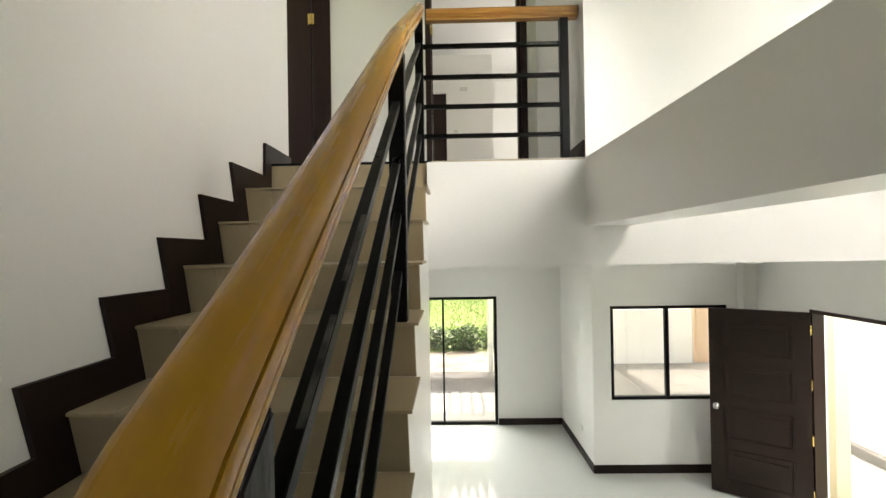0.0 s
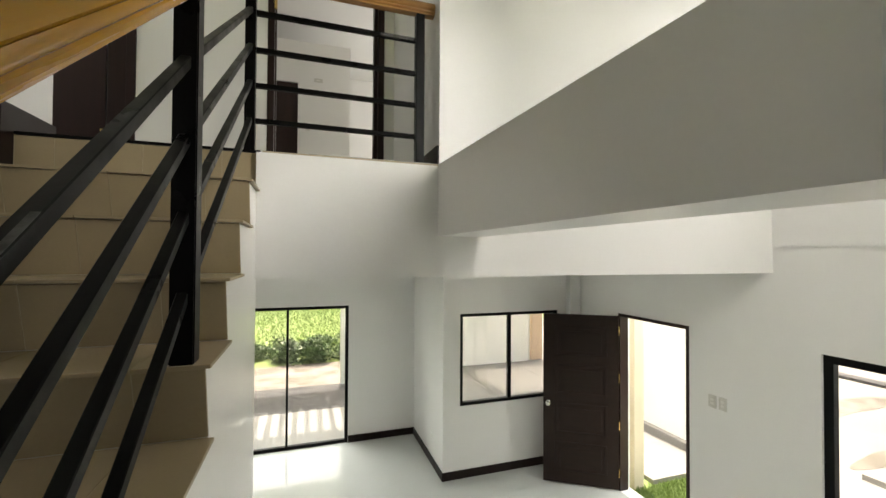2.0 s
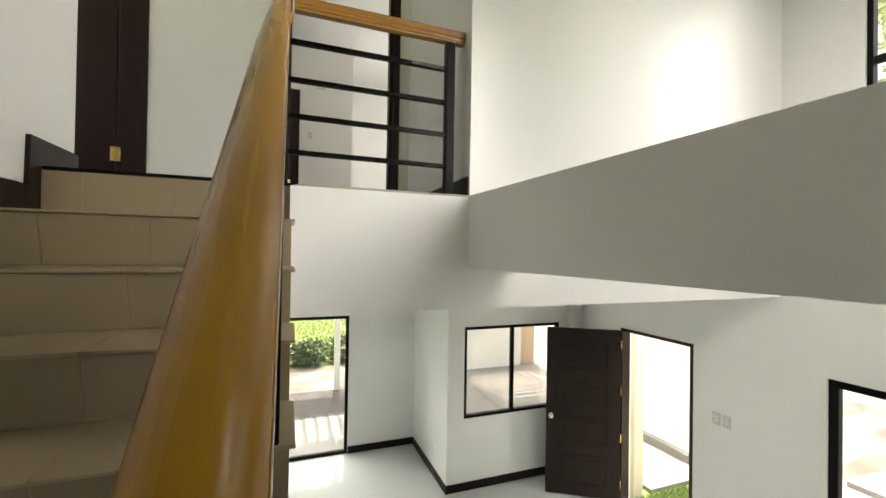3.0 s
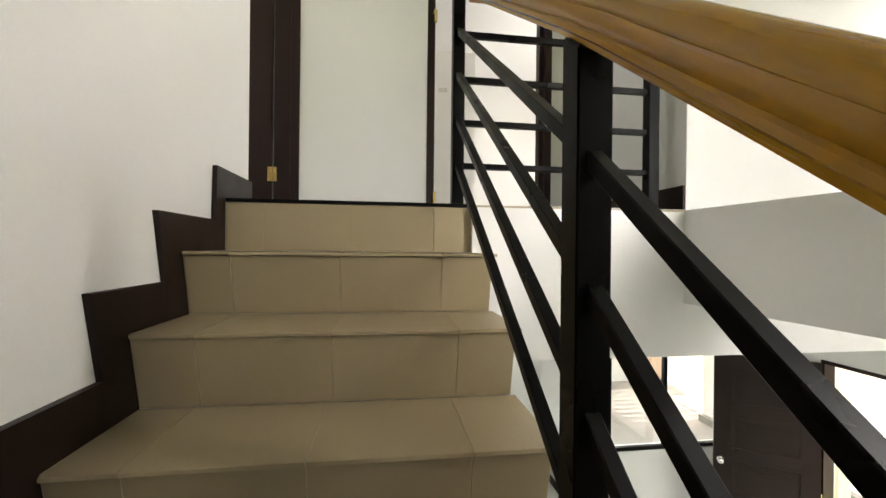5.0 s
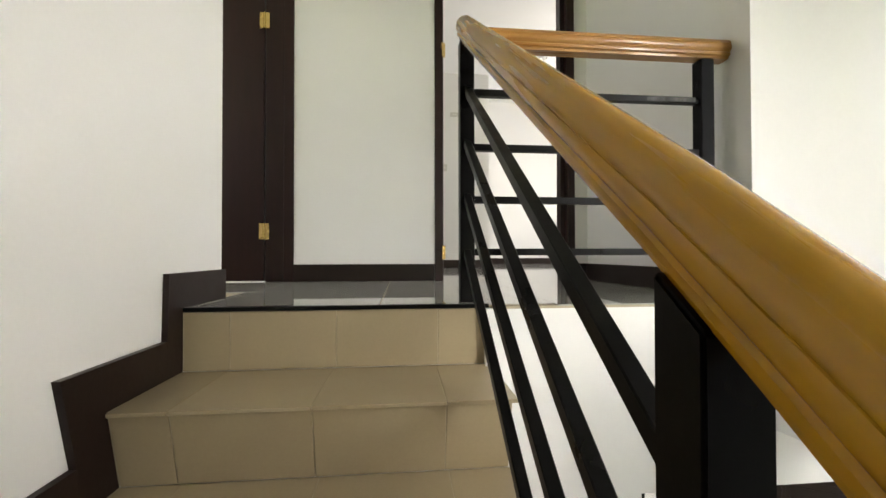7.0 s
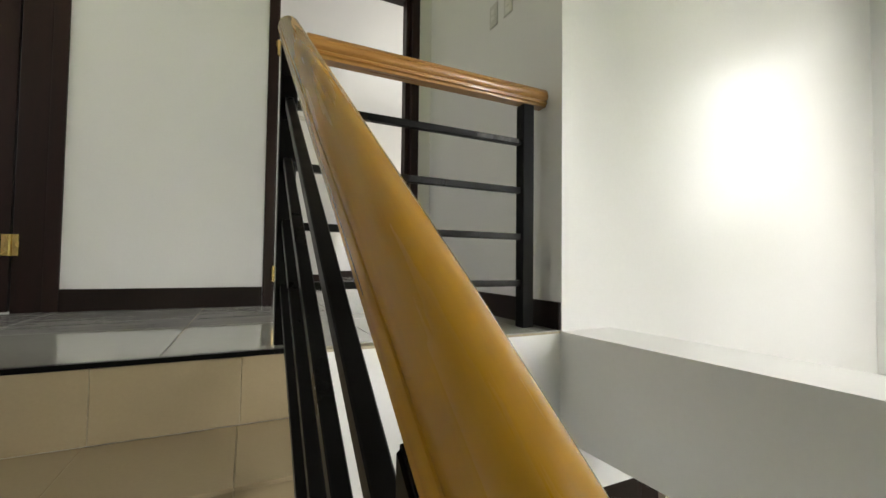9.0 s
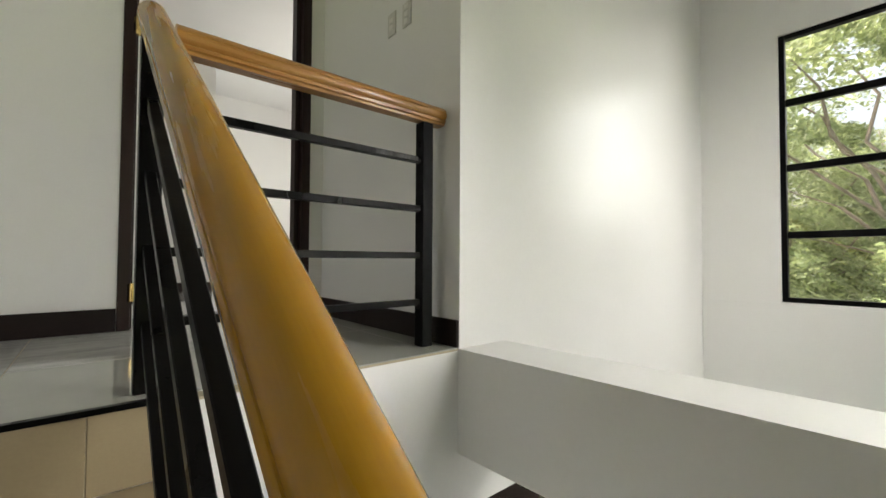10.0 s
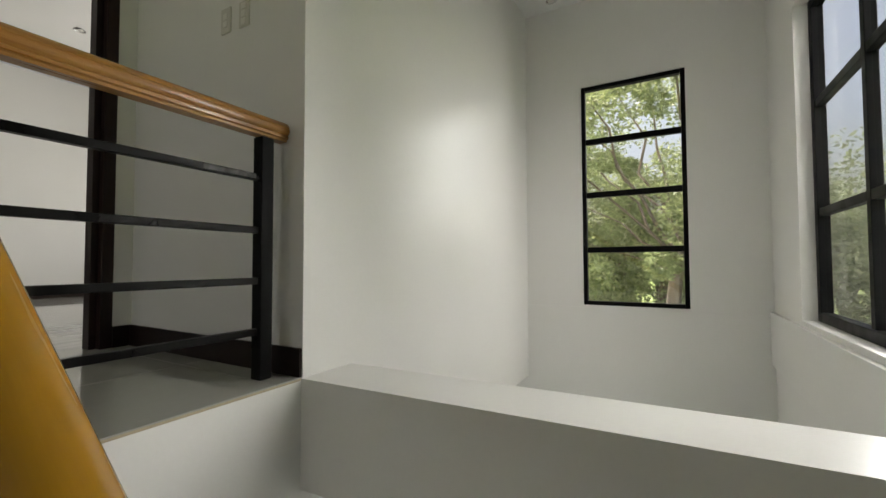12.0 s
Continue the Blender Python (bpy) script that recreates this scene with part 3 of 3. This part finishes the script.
def sloped_bar(parent, level, y0, y1, half=0.0125):
    bm = bmesh.new()
    za, zb = bar_z(level, y0), bar_z(level, y1)
    prism(bm, [(y0, za - half * 1.25), (y1, zb - half * 1.25), (y1, zb + half * 1.25), (y0, za + half * 1.25)], 0, RAIL_X - half, RAIL_X + half)
    bmesh.ops.bevel(bm, geom=bm.edges[:], offset=0.002, segments=1, affect='EDGES')
    rail_part("bar", bm, IRON, parent)


post(railing, RAIL_X, RAIL_Y, 0.0, 0.938)
raked_post(railing, MID_Y, -0.8)
raked_post(railing, LOW_Y, -1.6, 0.028, SMEARED, "black steel post smeared with pale paint")
for level in STAIR_BARS:
    sloped_bar(railing, level, RAIL_Y - 0.024, MID_Y + 0.026)
    sloped_bar(railing, level, MID_Y - 0.0265, LOW_Y + 0.026)
for y in (RAIL_Y - 0.026, MID_Y + 0.028, MID_Y - 0.028, LOW_Y + 0.028):
    for level in STAIR_BARS:
        bm = bmesh.new()
        bmesh.ops.create_icosphere(bm, subdivisions=2, radius=0.0125, matrix=Matrix.Translation((RAIL_X, y, bar_z(level, y))) @ Matrix.Diagonal((1.05, 0.5, 1.25, 1)))
        for v in bm.verts:
            v.co += 0.003 * noise.noise_vector(v.co * 90)
        rail_part("weld_bead", bm, IRON, railing, smooth=True)


def rail_profile(half, low, high):
    """The cross-section of the wooden handrail: rounded top, grooved sides."""
    pts = [(-half * 0.55, low), (half * 0.55, low), (half * 0.62, low + 0.008), (half * 0.80, low + 0.012), (half * 0.82, low + 0.020),
           (half * 0.74, low + 0.024), (half * 0.92, low + 0.030)]
    n = 14
    for i in [0, 0.6, 1.0, 1.2, 1.4, 2, 3, 4, 5, 6, 7, 8, 9, 10, 11, 12, 12.6, 12.8, 13.0, 13.4, 14]:
        a = math.pi * i / n
        if i in (1.2, 12.8):
            deep = 0.965 if i < 7 else 0.92
            pts.append((half * deep * math.cos(a), low + 0.035 + (high - low - 0.036) * deep * math.sin(a) ** 0.8))
            continue
        pts.append((half * math.cos(a), low + 0.036 + (high - low - 0.036) * math.sin(a) ** 0.8))
    pts += [(-x, z) for x, z in reversed(pts[2:7])]
    return pts


def loft(bm, rings):
    rows = [[bm.verts.new(p) for p in ring] for ring in rings]
    n = len(rows[0])
    for a, b in zip(rows, rows[1:]):
        for i in range(n):
            bm.faces.new((a[i], a[(i + 1) % n], b[(i + 1) % n], b[i]))
    bm.faces.new(rows[0][::-1])
    bm.faces.new(rows[-1])


prof = rail_profile(0.035, 0.0, 0.080)
bm = bmesh.new()
CENTRE = [Vector((RAIL_X, y, bar_z(0.941, y))) for y in (RAIL_Y + 0.044, RAIL_Y - 0.03, -0.3, -0.7, MID_Y + 0.06, MID_Y - 0.06, -1.3, -1.6, -1.9, -2.12, -2.23)]
# the lower end bends down beside the last post
p, bend = CENTRE[-1].copy(), math.atan(LOWER)
for step in range(7):
    bend += radians(7.2)
    p = p + Vector((0, -math.cos(bend), -math.sin(bend))) * 0.017
    CENTRE.append(p.copy())
CENTRE.append(p + Vector((0, -math.cos(bend), -math.sin(bend))) * 0.12)
rings = []
for n, p in enumerate(CENTRE):
    along = (CENTRE[min(n + 1, len(CENTRE) - 1)] - CENTRE[max(n - 1, 0)]).normalized()
    rise = Vector((1, 0, 0)).cross(along)
    if rise.z < 0:
        rise = -rise
    swell = 1 + 0.13 * min(1, max(0, (-2.0 - p.y) / 0.25)) ** 1.5
    rings.append([p + Vector((-px * swell, 0, 0)) + rise * pz * swell for px, pz in prof])
loft(bm, rings)
rail_part("handrail", bm, HANDRAIL, railing, "varnished yellow-brown wooden handrail", smooth=True).data.set_sharp_from_angle(angle=radians(38))

# paint scuffs on the upper bar of the lower length
for y0, y1 in ((-2.06, -1.92), (-1.86, -1.70)):
    bm = bmesh.new()
    za, zb = (bar_z(STAIR_BARS[3], y) + 0.0158 for y in (y0, y1))
    prism(bm, [(y0, za), (y1, zb), (y1, zb + 0.0008), (y0, za + 0.0008)], 0, RAIL_X + 0.002, RAIL_X + 0.0115)
    rail_part("paint_scuff", bm, SMEARED, railing, "pale scuffed paint")

GUARD_X = 1.856
guard = thing("landing_railing", (GUARD_X, RAIL_Y, 0), "black steel landing railing with a varnished wooden top rail", "railing")
post(guard, GUARD_X, RAIL_Y, 0.0, 0.909)
for level in BARS:
    bm = bmesh.new()
    add_box(bm, (RAIL_X + 0.026, RAIL_Y - 0.0125, level - 0.0125), (GUARD_X - 0.026, RAIL_Y + 0.0125, level + 0.0125), 0.002)
    rail_part("bar", bm, IRON, guard)
bm = bmesh.new()
add_box(bm, (1.62, RAIL_Y - 0.0133, BARS[3] - 0.007), (1.815, RAIL_Y - 0.0126, BARS[3] + 0.010))
rail_part("paint_scuff", bm, SMEARED, guard, "pale scuffed paint")
prof = rail_profile(0.04, 0.0, 0.080)
bm = bmesh.new()
loft(bm, [[(x, RAIL_Y + px, 0.912 + pz) for px, pz in prof] for x in (RAIL_X + 0.05, 1.4, 1.943)])
rail_part("top_rail", bm, HANDRAIL_X, guard, "varnished wooden top rail with grooves", smooth=True).data.set_sharp_from_angle(angle=radians(38))

# ---- floors ----
wall("floor", (-0.16, SOUTH - 0.24, FLOOR - 0.1), (EAST, SLIDE_Y, FLOOR), [], FLOOR_G, "white polished tile floor", "floor")
hall_floor = wall("floor_hall", (-1.6, -0.03, -0.012), (BEAM0, NORTH_HALL + 0.12, -0.004), [((-2, -1, -1), (0, 0.317, 1)), ((-2, -1, -1), (W + 0.02, 0.015, 1))], GROUT, "grey polished tile floor of the landing", "floor")
tiles = {}
for i in range(-3, 4):
    for j in range(0, 3):
        x0, x1 = max(-1.6 if j else 0.0, 0.03 + i * 0.6), min(BEAM0, 0.03 + (i + 1) * 0.6)
        y0, y1 = max(0.016 if x0 < W else -0.03, -0.03 + j * 0.6), min(NORTH_HALL + 0.12, -0.03 + (j + 1) * 0.6)
        if x0 < 0:
            y0 = max(y0, 0.318)
        if x1 - x0 < 0.02 or y1 - y0 < 0.02:
            continue
        if x0 < W < x1 and j == 0:
            y0 = 0.016
        plain = j == 0 or x1 > 1.3
        size = (round(x1 - x0 - 0.003, 3), round(y1 - y0 - 0.003, 3), 0.0078)
        if (size, plain) not in tiles:
            tiles[size, plain] = slab_mesh("floor_tile", *size, FLOOR_P if plain else FLOOR_U, 0.001)
        ob = new("floor_tile", tiles[size, plain])
        ob.parent, ob.location = hall_floor, (x0 + 0.0015, y0 + 0.0015, -0.0078)
wall("floor_room", (-0.84, NORTH_HALL + 0.12, -0.012), (4.2, 5.7, 0.0), [], FLOOR_U, "grey polished tile floor of the bedroom", "floor")

# ---- outdoors ----
GROUND = FLOOR - 0.12
ground = boxed("ground", (-1500, -1500, GROUND - 0.5), (1500, 1500, GROUND), GRASS_GROUND)
tagged(ground, "grassy ground reaching the horizon", "ground", kind="structure")


def patch(name, cx, cy, rx, ry, z, mat, label, seed, rough=0.18):
    """A flat patch of ground with an uneven rim."""
    bm = bmesh.new()
    rng = random.Random(seed)
    n = 48
    ph = [rng.uniform(0, 6.28) for _ in range(4)]
    rim = []
    for i in range(n):
        a = 2 * math.pi * i / n
        r = 1 + rough * sum(math.sin(a * (q + 2) + ph[q]) / (q + 1.5) for q in range(4))
        rim.append((cx + rx * r * math.cos(a), cy + ry * r * math.sin(a)))
    prism(bm, rim, 2, GROUND - 0.05, z)
    return tagged(part(name, bm, mat), label, "ground", kind="structure")


def slab(name, lo, hi, mat, label, category="pavement"):
    return tagged(boxed(name, lo, hi, mat, bevel=0.01), label, category, kind="structure")


patch("dirt_patch", 1.4, 7.9, 5.0, 1.15, GROUND + 0.010, DIRT, "pale dry dirt between gravel and grass", 3)
patch("gravel_patch", 1.4, 6.2, 4.4, 0.80, GROUND + 0.018, GRAVEL, "grey gravel strip behind the terrace", 5)
patch("yard_dirt", 10.6, 2.7, 1.3, 0.35, GROUND + 0.049, DIRT, "pinkish dirt swept over the yard", 7, 0.3)
patch("yard_dirt", 9.3, 1.2, 0.9, 0.22, GROUND + 0.049, DIRT, "pinkish dirt swept over the yard", 8, 0.3)
slab("terrace", (-1.5, SLIDE_Y + T, GROUND - 0.1), (2.98, 5.42, GROUND + 0.08), CONCRETE, "pale concrete terrace outside the sliding door")
slab("carport_slab", (3.0, BAY_Y + T, GROUND - 0.1), (6.4, 7.45, GROUND + 0.05), CONCRETE, "grey concrete carport floor")
slab("side_path", (5.35, 1.78, GROUND - 0.1), (6.4, BAY_Y + T, GROUND + 0.06), CONCRETE, "pale concrete path along the wall")
slab("door_step", (EAST + T, 0.45, GROUND - 0.1), (5.45, 1.25, GROUND + 0.075), CONCRETE, "pale concrete door step")
slab("yard", (6.66, 0.41, GROUND - 0.1), (13.0, 14.0, GROUND + 0.045), CONCRETE, "pale sunlit concrete yard beyond the wall")
slab("carport_apron", (6.41, 5.21, GROUND - 0.1), (6.655, 14.0, GROUND + 0.045), CONCRETE, "pale concrete edge between carport and yard")
slab("driveway", (4.88, -9.0, GROUND - 0.1), (13.0, 0.4, GROUND + 0.045), CONCRETE, "pale sunlit concrete driveway")
slab("far_road", (13.45, -9.0, GROUND - 0.1), (24.0, 14.0, GROUND + 0.045), CONCRETE, "pale sunlit concrete road beyond the yard")
slab("far_path", (1.6, 21.5, GROUND - 0.1), (14.0, 26.0, GROUND + 0.20), CONCRETE, "pale concrete path beyond the grass field")
slab("road_kerb", (7.9, -9.0, GROUND - 0.1), (8.05, 1.0, GROUND + 0.12), CONCRETE, "low concrete kerb across the driveway", "kerb")
slab("far_kerb", (13.05, -9.0, GROUND - 0.1), (13.4, 14.0, GROUND + 0.10), GRAVEL, "grey kerb strip between yard and road", "kerb")
slab("side_wall", (6.5, 1.75, GROUND), (6.65, 5.2, -0.95), WALL, "white sunlit perimeter wall", "wall")
slab("wall_plinth", (6.40, 1.75, GROUND), (6.499, 5.19, GROUND + 0.17), CONCRETE, "grey concrete strip at the foot of the perimeter wall", "plinth")
slab("back_wall", (3.0, 7.45, GROUND), (6.9, 7.6, GROUND + 1.35), WALL, "white painted low wall behind the carport", "wall")
slab("carport_post", (7.03, 7.5, GROUND), (7.36, 7.8, -0.75), PEACH, "peach painted carport post", "post")
slab("carport_roof", (3.0, BAY_Y + T, -0.60), (5.28, 8.3, -0.50), CEILING, "solid carport roof over the grey floor", "roof")
slab("carport_roof", (5.29, 4.8, -0.60), (6.9, 6.3, -0.50), CEILING, "solid carport roof over the grey floor", "roof")
slab("entrance_post", (5.02, 1.74, GROUND), (5.17, 1.90, -0.75), YELLOW, "cream painted entrance post", "post")
slab("terrace_post", (1.96, 6.98, GROUND), (2.08, 7.10, -0.74), WALL, "white terrace post", "post")
slab("terrace_beam", (-1.5, 7.0, -0.735), (2.98, 7.75, -0.45), CEILING, "white beam at the edge of the terrace shade", "beam")
pipe = thing("downpipe", (6.96, 7.56, GROUND), "slim white downpipe beside the peach post", "pipe")
bm = bmesh.new()
bmesh.ops.create_cone(bm, cap_ends=True, segments=14, radius1=0.035, radius2=0.035, depth=2.5, matrix=Matrix.Translation((0, 0, 1.27)))
part("pipe", bm, PLATE, pipe, smooth=True)

baseboard((1.0961, 3.736, 0.0), (1.80, 3.7495, 0.10))
baseboard((1.80, 5.686, 0.0), (4.2, 5.6995, 0.10))

# slatted shades over terrace and carport
shade = thing("slatted_shade", (0, 0, 0), "white slatted sun shade above the terrace", "pergola")
for i in range(22):
    x = -1.4 + i * 0.2
    boxed("slat", (x, 4.1, -0.72), (x + 0.075, 6.995, -0.60), CEILING, shade, 0.004)
shade = thing("slatted_shade", (0, 0, 0), "white slatted sun shade at the edge of the carport", "pergola")
for i in range(9):
    y = 6.36 + i * 0.22
    boxed("slat", (5.29, y, -0.62), (6.9, y + 0.10, -0.50), CEILING, shade, 0.004)


def leaves(name, centres, count, size, mat, parent, seed, flat=0.6):
    """A crown of many small pointed leaves scattered in clumps."""
    rng = np.random.default_rng(seed)
    cs = np.array([c[:3] for c in centres])
    rs = np.array([c[3] for c in centres])
    pick = rng.integers(0, len(cs), count)
    d = rng.normal(size=(count, 3))
    d /= np.linalg.norm(d, axis=1)[:, None]
    p = cs[pick] + d * (rs[pick] * rng.uniform(0.35, 1.0, count) ** 0.6)[:, None] * np.array([1, 1, flat + 0.25])
    u = rng.normal(size=(count, 3))
    u[:, 2] *= 0.6
    u /= np.linalg.norm(u, axis=1)[:, None]
    w = np.cross(u, rng.normal(size=(count, 3)))
    w /= np.linalg.norm(w, axis=1)[:, None]
    s = size * rng.uniform(0.55, 1.3, count)[:, None]
    v = np.stack([p - u * s, p + w * s * 0.42, p + u * s, p - w * s * 0.42], 1).reshape(-1, 3)
    me = bpy.data.meshes.new(name)
    me.from_pydata(v.tolist(), [], np.arange(count * 4).reshape(-1, 4).tolist())
    me.materials.append(mat)
    ob = new(name, me)
    ob.parent = parent
    return ob


def limb(bm, a, c, r0, r1, seed, bends=5):
    rng = random.Random(seed)
    a, c = Vector(a), Vector(c)
    rings = []
    for i in range(bends + 1):
        t = i / bends
        p = a.lerp(c, t) + Vector((rng.uniform(-1, 1), rng.uniform(-1, 1), 0)) * 0.06 * (c - a).length * math.sin(math.pi * t)
        r = r0 + (r1 - r0) * t
        rings.append([p + Vector((r * math.cos(q * math.pi / 4), r * math.sin(q * math.pi / 4), 0)) for q in range(8)])
    loft(bm, rings)


def tree(place, height, spread, seed, count, label, low=0.28, lean=None):
    rng = random.Random(seed)
    t = thing("tree", place, label, "tree", "trees beyond the house")
    bm = bmesh.new()
    top = lean or (rng.uniform(-0.3, 0.3), rng.uniform(-0.3, 0.3))
    limb(bm, (0, 0, 0), (*top, height * 0.55), 0.17, 0.10, seed)
    centres = []
    for i in range(16):
        a = i * 2.4 + rng.uniform(-0.4, 0.4)
        z0 = height * rng.uniform(low, 0.55)
        r = spread * rng.uniform(0.45, 1.0)
        tip = (r * math.cos(a), r * math.sin(a), min(height, z0 + height * rng.uniform(0.05, 0.42)))
        up = z0 * 0.9 / (height * 0.55)
        limb(bm, (top[0] * up, top[1] * up, z0 * 0.9), tip, 0.045, 0.012, seed + i)
        for q in range(4):
            centres.append((tip[0] * (0.55 + 0.16 * q) + rng.uniform(-0.5, 0.5), tip[1] * (0.55 + 0.16 * q) + rng.uniform(-0.5, 0.5), tip[2] - 0.3 + rng.uniform(-0.8, 0.5), rng.uniform(0.3, 0.8)))
    part("trunk", bm, BARK, t, "pale grey-brown trunk and limbs", True)
    leaves("crown", centres, int(count * 1.7), 0.056, LEAF, t, seed)
    return t


tree((9.8, -0.6, GROUND), 8.6, 2.8, 11, 19000, "leafy green tree with a pale forked trunk", 0.46, (0.1, -1.05))
tree((12.5, 1.6, GROUND), 8.2, 3.0, 12, 15000, "leafy green tree behind the driveway")
tree((12.2, -4.4, GROUND), 6.6, 2.8, 13, 14000, "leafy green tree beside the driveway")
tree((14.0, -1.0, GROUND), 8.0, 3.0, 16, 15000, "tall leafy green tree behind the others")
tree((11.6, 0.9, GROUND), 5.4, 2.2, 21, 17000, "low leafy green tree at the edge of the driveway", 0.46)
tree((11.4, -3.0, GROUND), 5.4, 2.3, 22, 17000, "low leafy green tree at the edge of the driveway", 0.40)
tree((8.2, -6.2, GROUND), 4.3, 2.2, 23, 17000, "low leafy green tree south of the house")
tree((9.5, -8.5, GROUND), 5.4, 2.4, 14, 16000, "leafy green tree south of the house")
tree((6.2, -10.5, GROUND), 5.0, 2.6, 15, 16000, "leafy green tree south of the house")

for n, (x, y, r) in enumerate(((0.2, 9.6, 0.55), (1.2, 9.3, 0.6), (2.1, 9.7, 0.55), (3.0, 9.3, 0.5), (-0.8, 9.5, 0.6))):
    bush = thing("bush", (x, y, GROUND), "dense green bush at the edge of the grass", "bush", "bushes behind the terrace")
    rng = random.Random(40 + n)
    leaves("foliage", [(rng.uniform(-0.6, 0.6), rng.uniform(-0.4, 0.4), rng.uniform(0.15, 0.5), rng.uniform(0.2, 0.4)) for _ in range(12)], 3200, 0.05, BUSH, bush, 50 + n)


def grass_tufts(name, x0, x1, y0, y1, count, size, seed, label):
    rng = np.random.default_rng(seed)
    p = np.stack([rng.uniform(x0, x1, count), rng.uniform(y0, y1, count), np.full(count, GROUND)], 1)
    a = rng.uniform(0, 6.28, count)
    w = np.stack([np.cos(a), np.sin(a), np.zeros(count)], 1) * size * 0.10
    tip = p + np.stack([rng.normal(0, 0.35, count), rng.normal(0, 0.35, count), rng.uniform(0.5, 1.1, count)], 1) * size
    v = np.stack([p - w, p + w, tip], 1).reshape(-1, 3)
    me = bpy.data.meshes.new(name)
    me.from_pydata(v.tolist(), [], np.arange(count * 3).reshape(-1, 3).tolist())
    me.materials.append(GRASS)
    return tagged(new(name, me), label, "grass", kind="stuff")


grass_tufts("grass", -4.0, 8.0, 9.8, 21.4, 34000, 0.12, 61, "bright green grass field")
grass_tufts("grass_strip", EAST + T + 0.02, 6.48, 1.28, 1.74, 5000, 0.07, 62, "short green lawn strip by the front door")
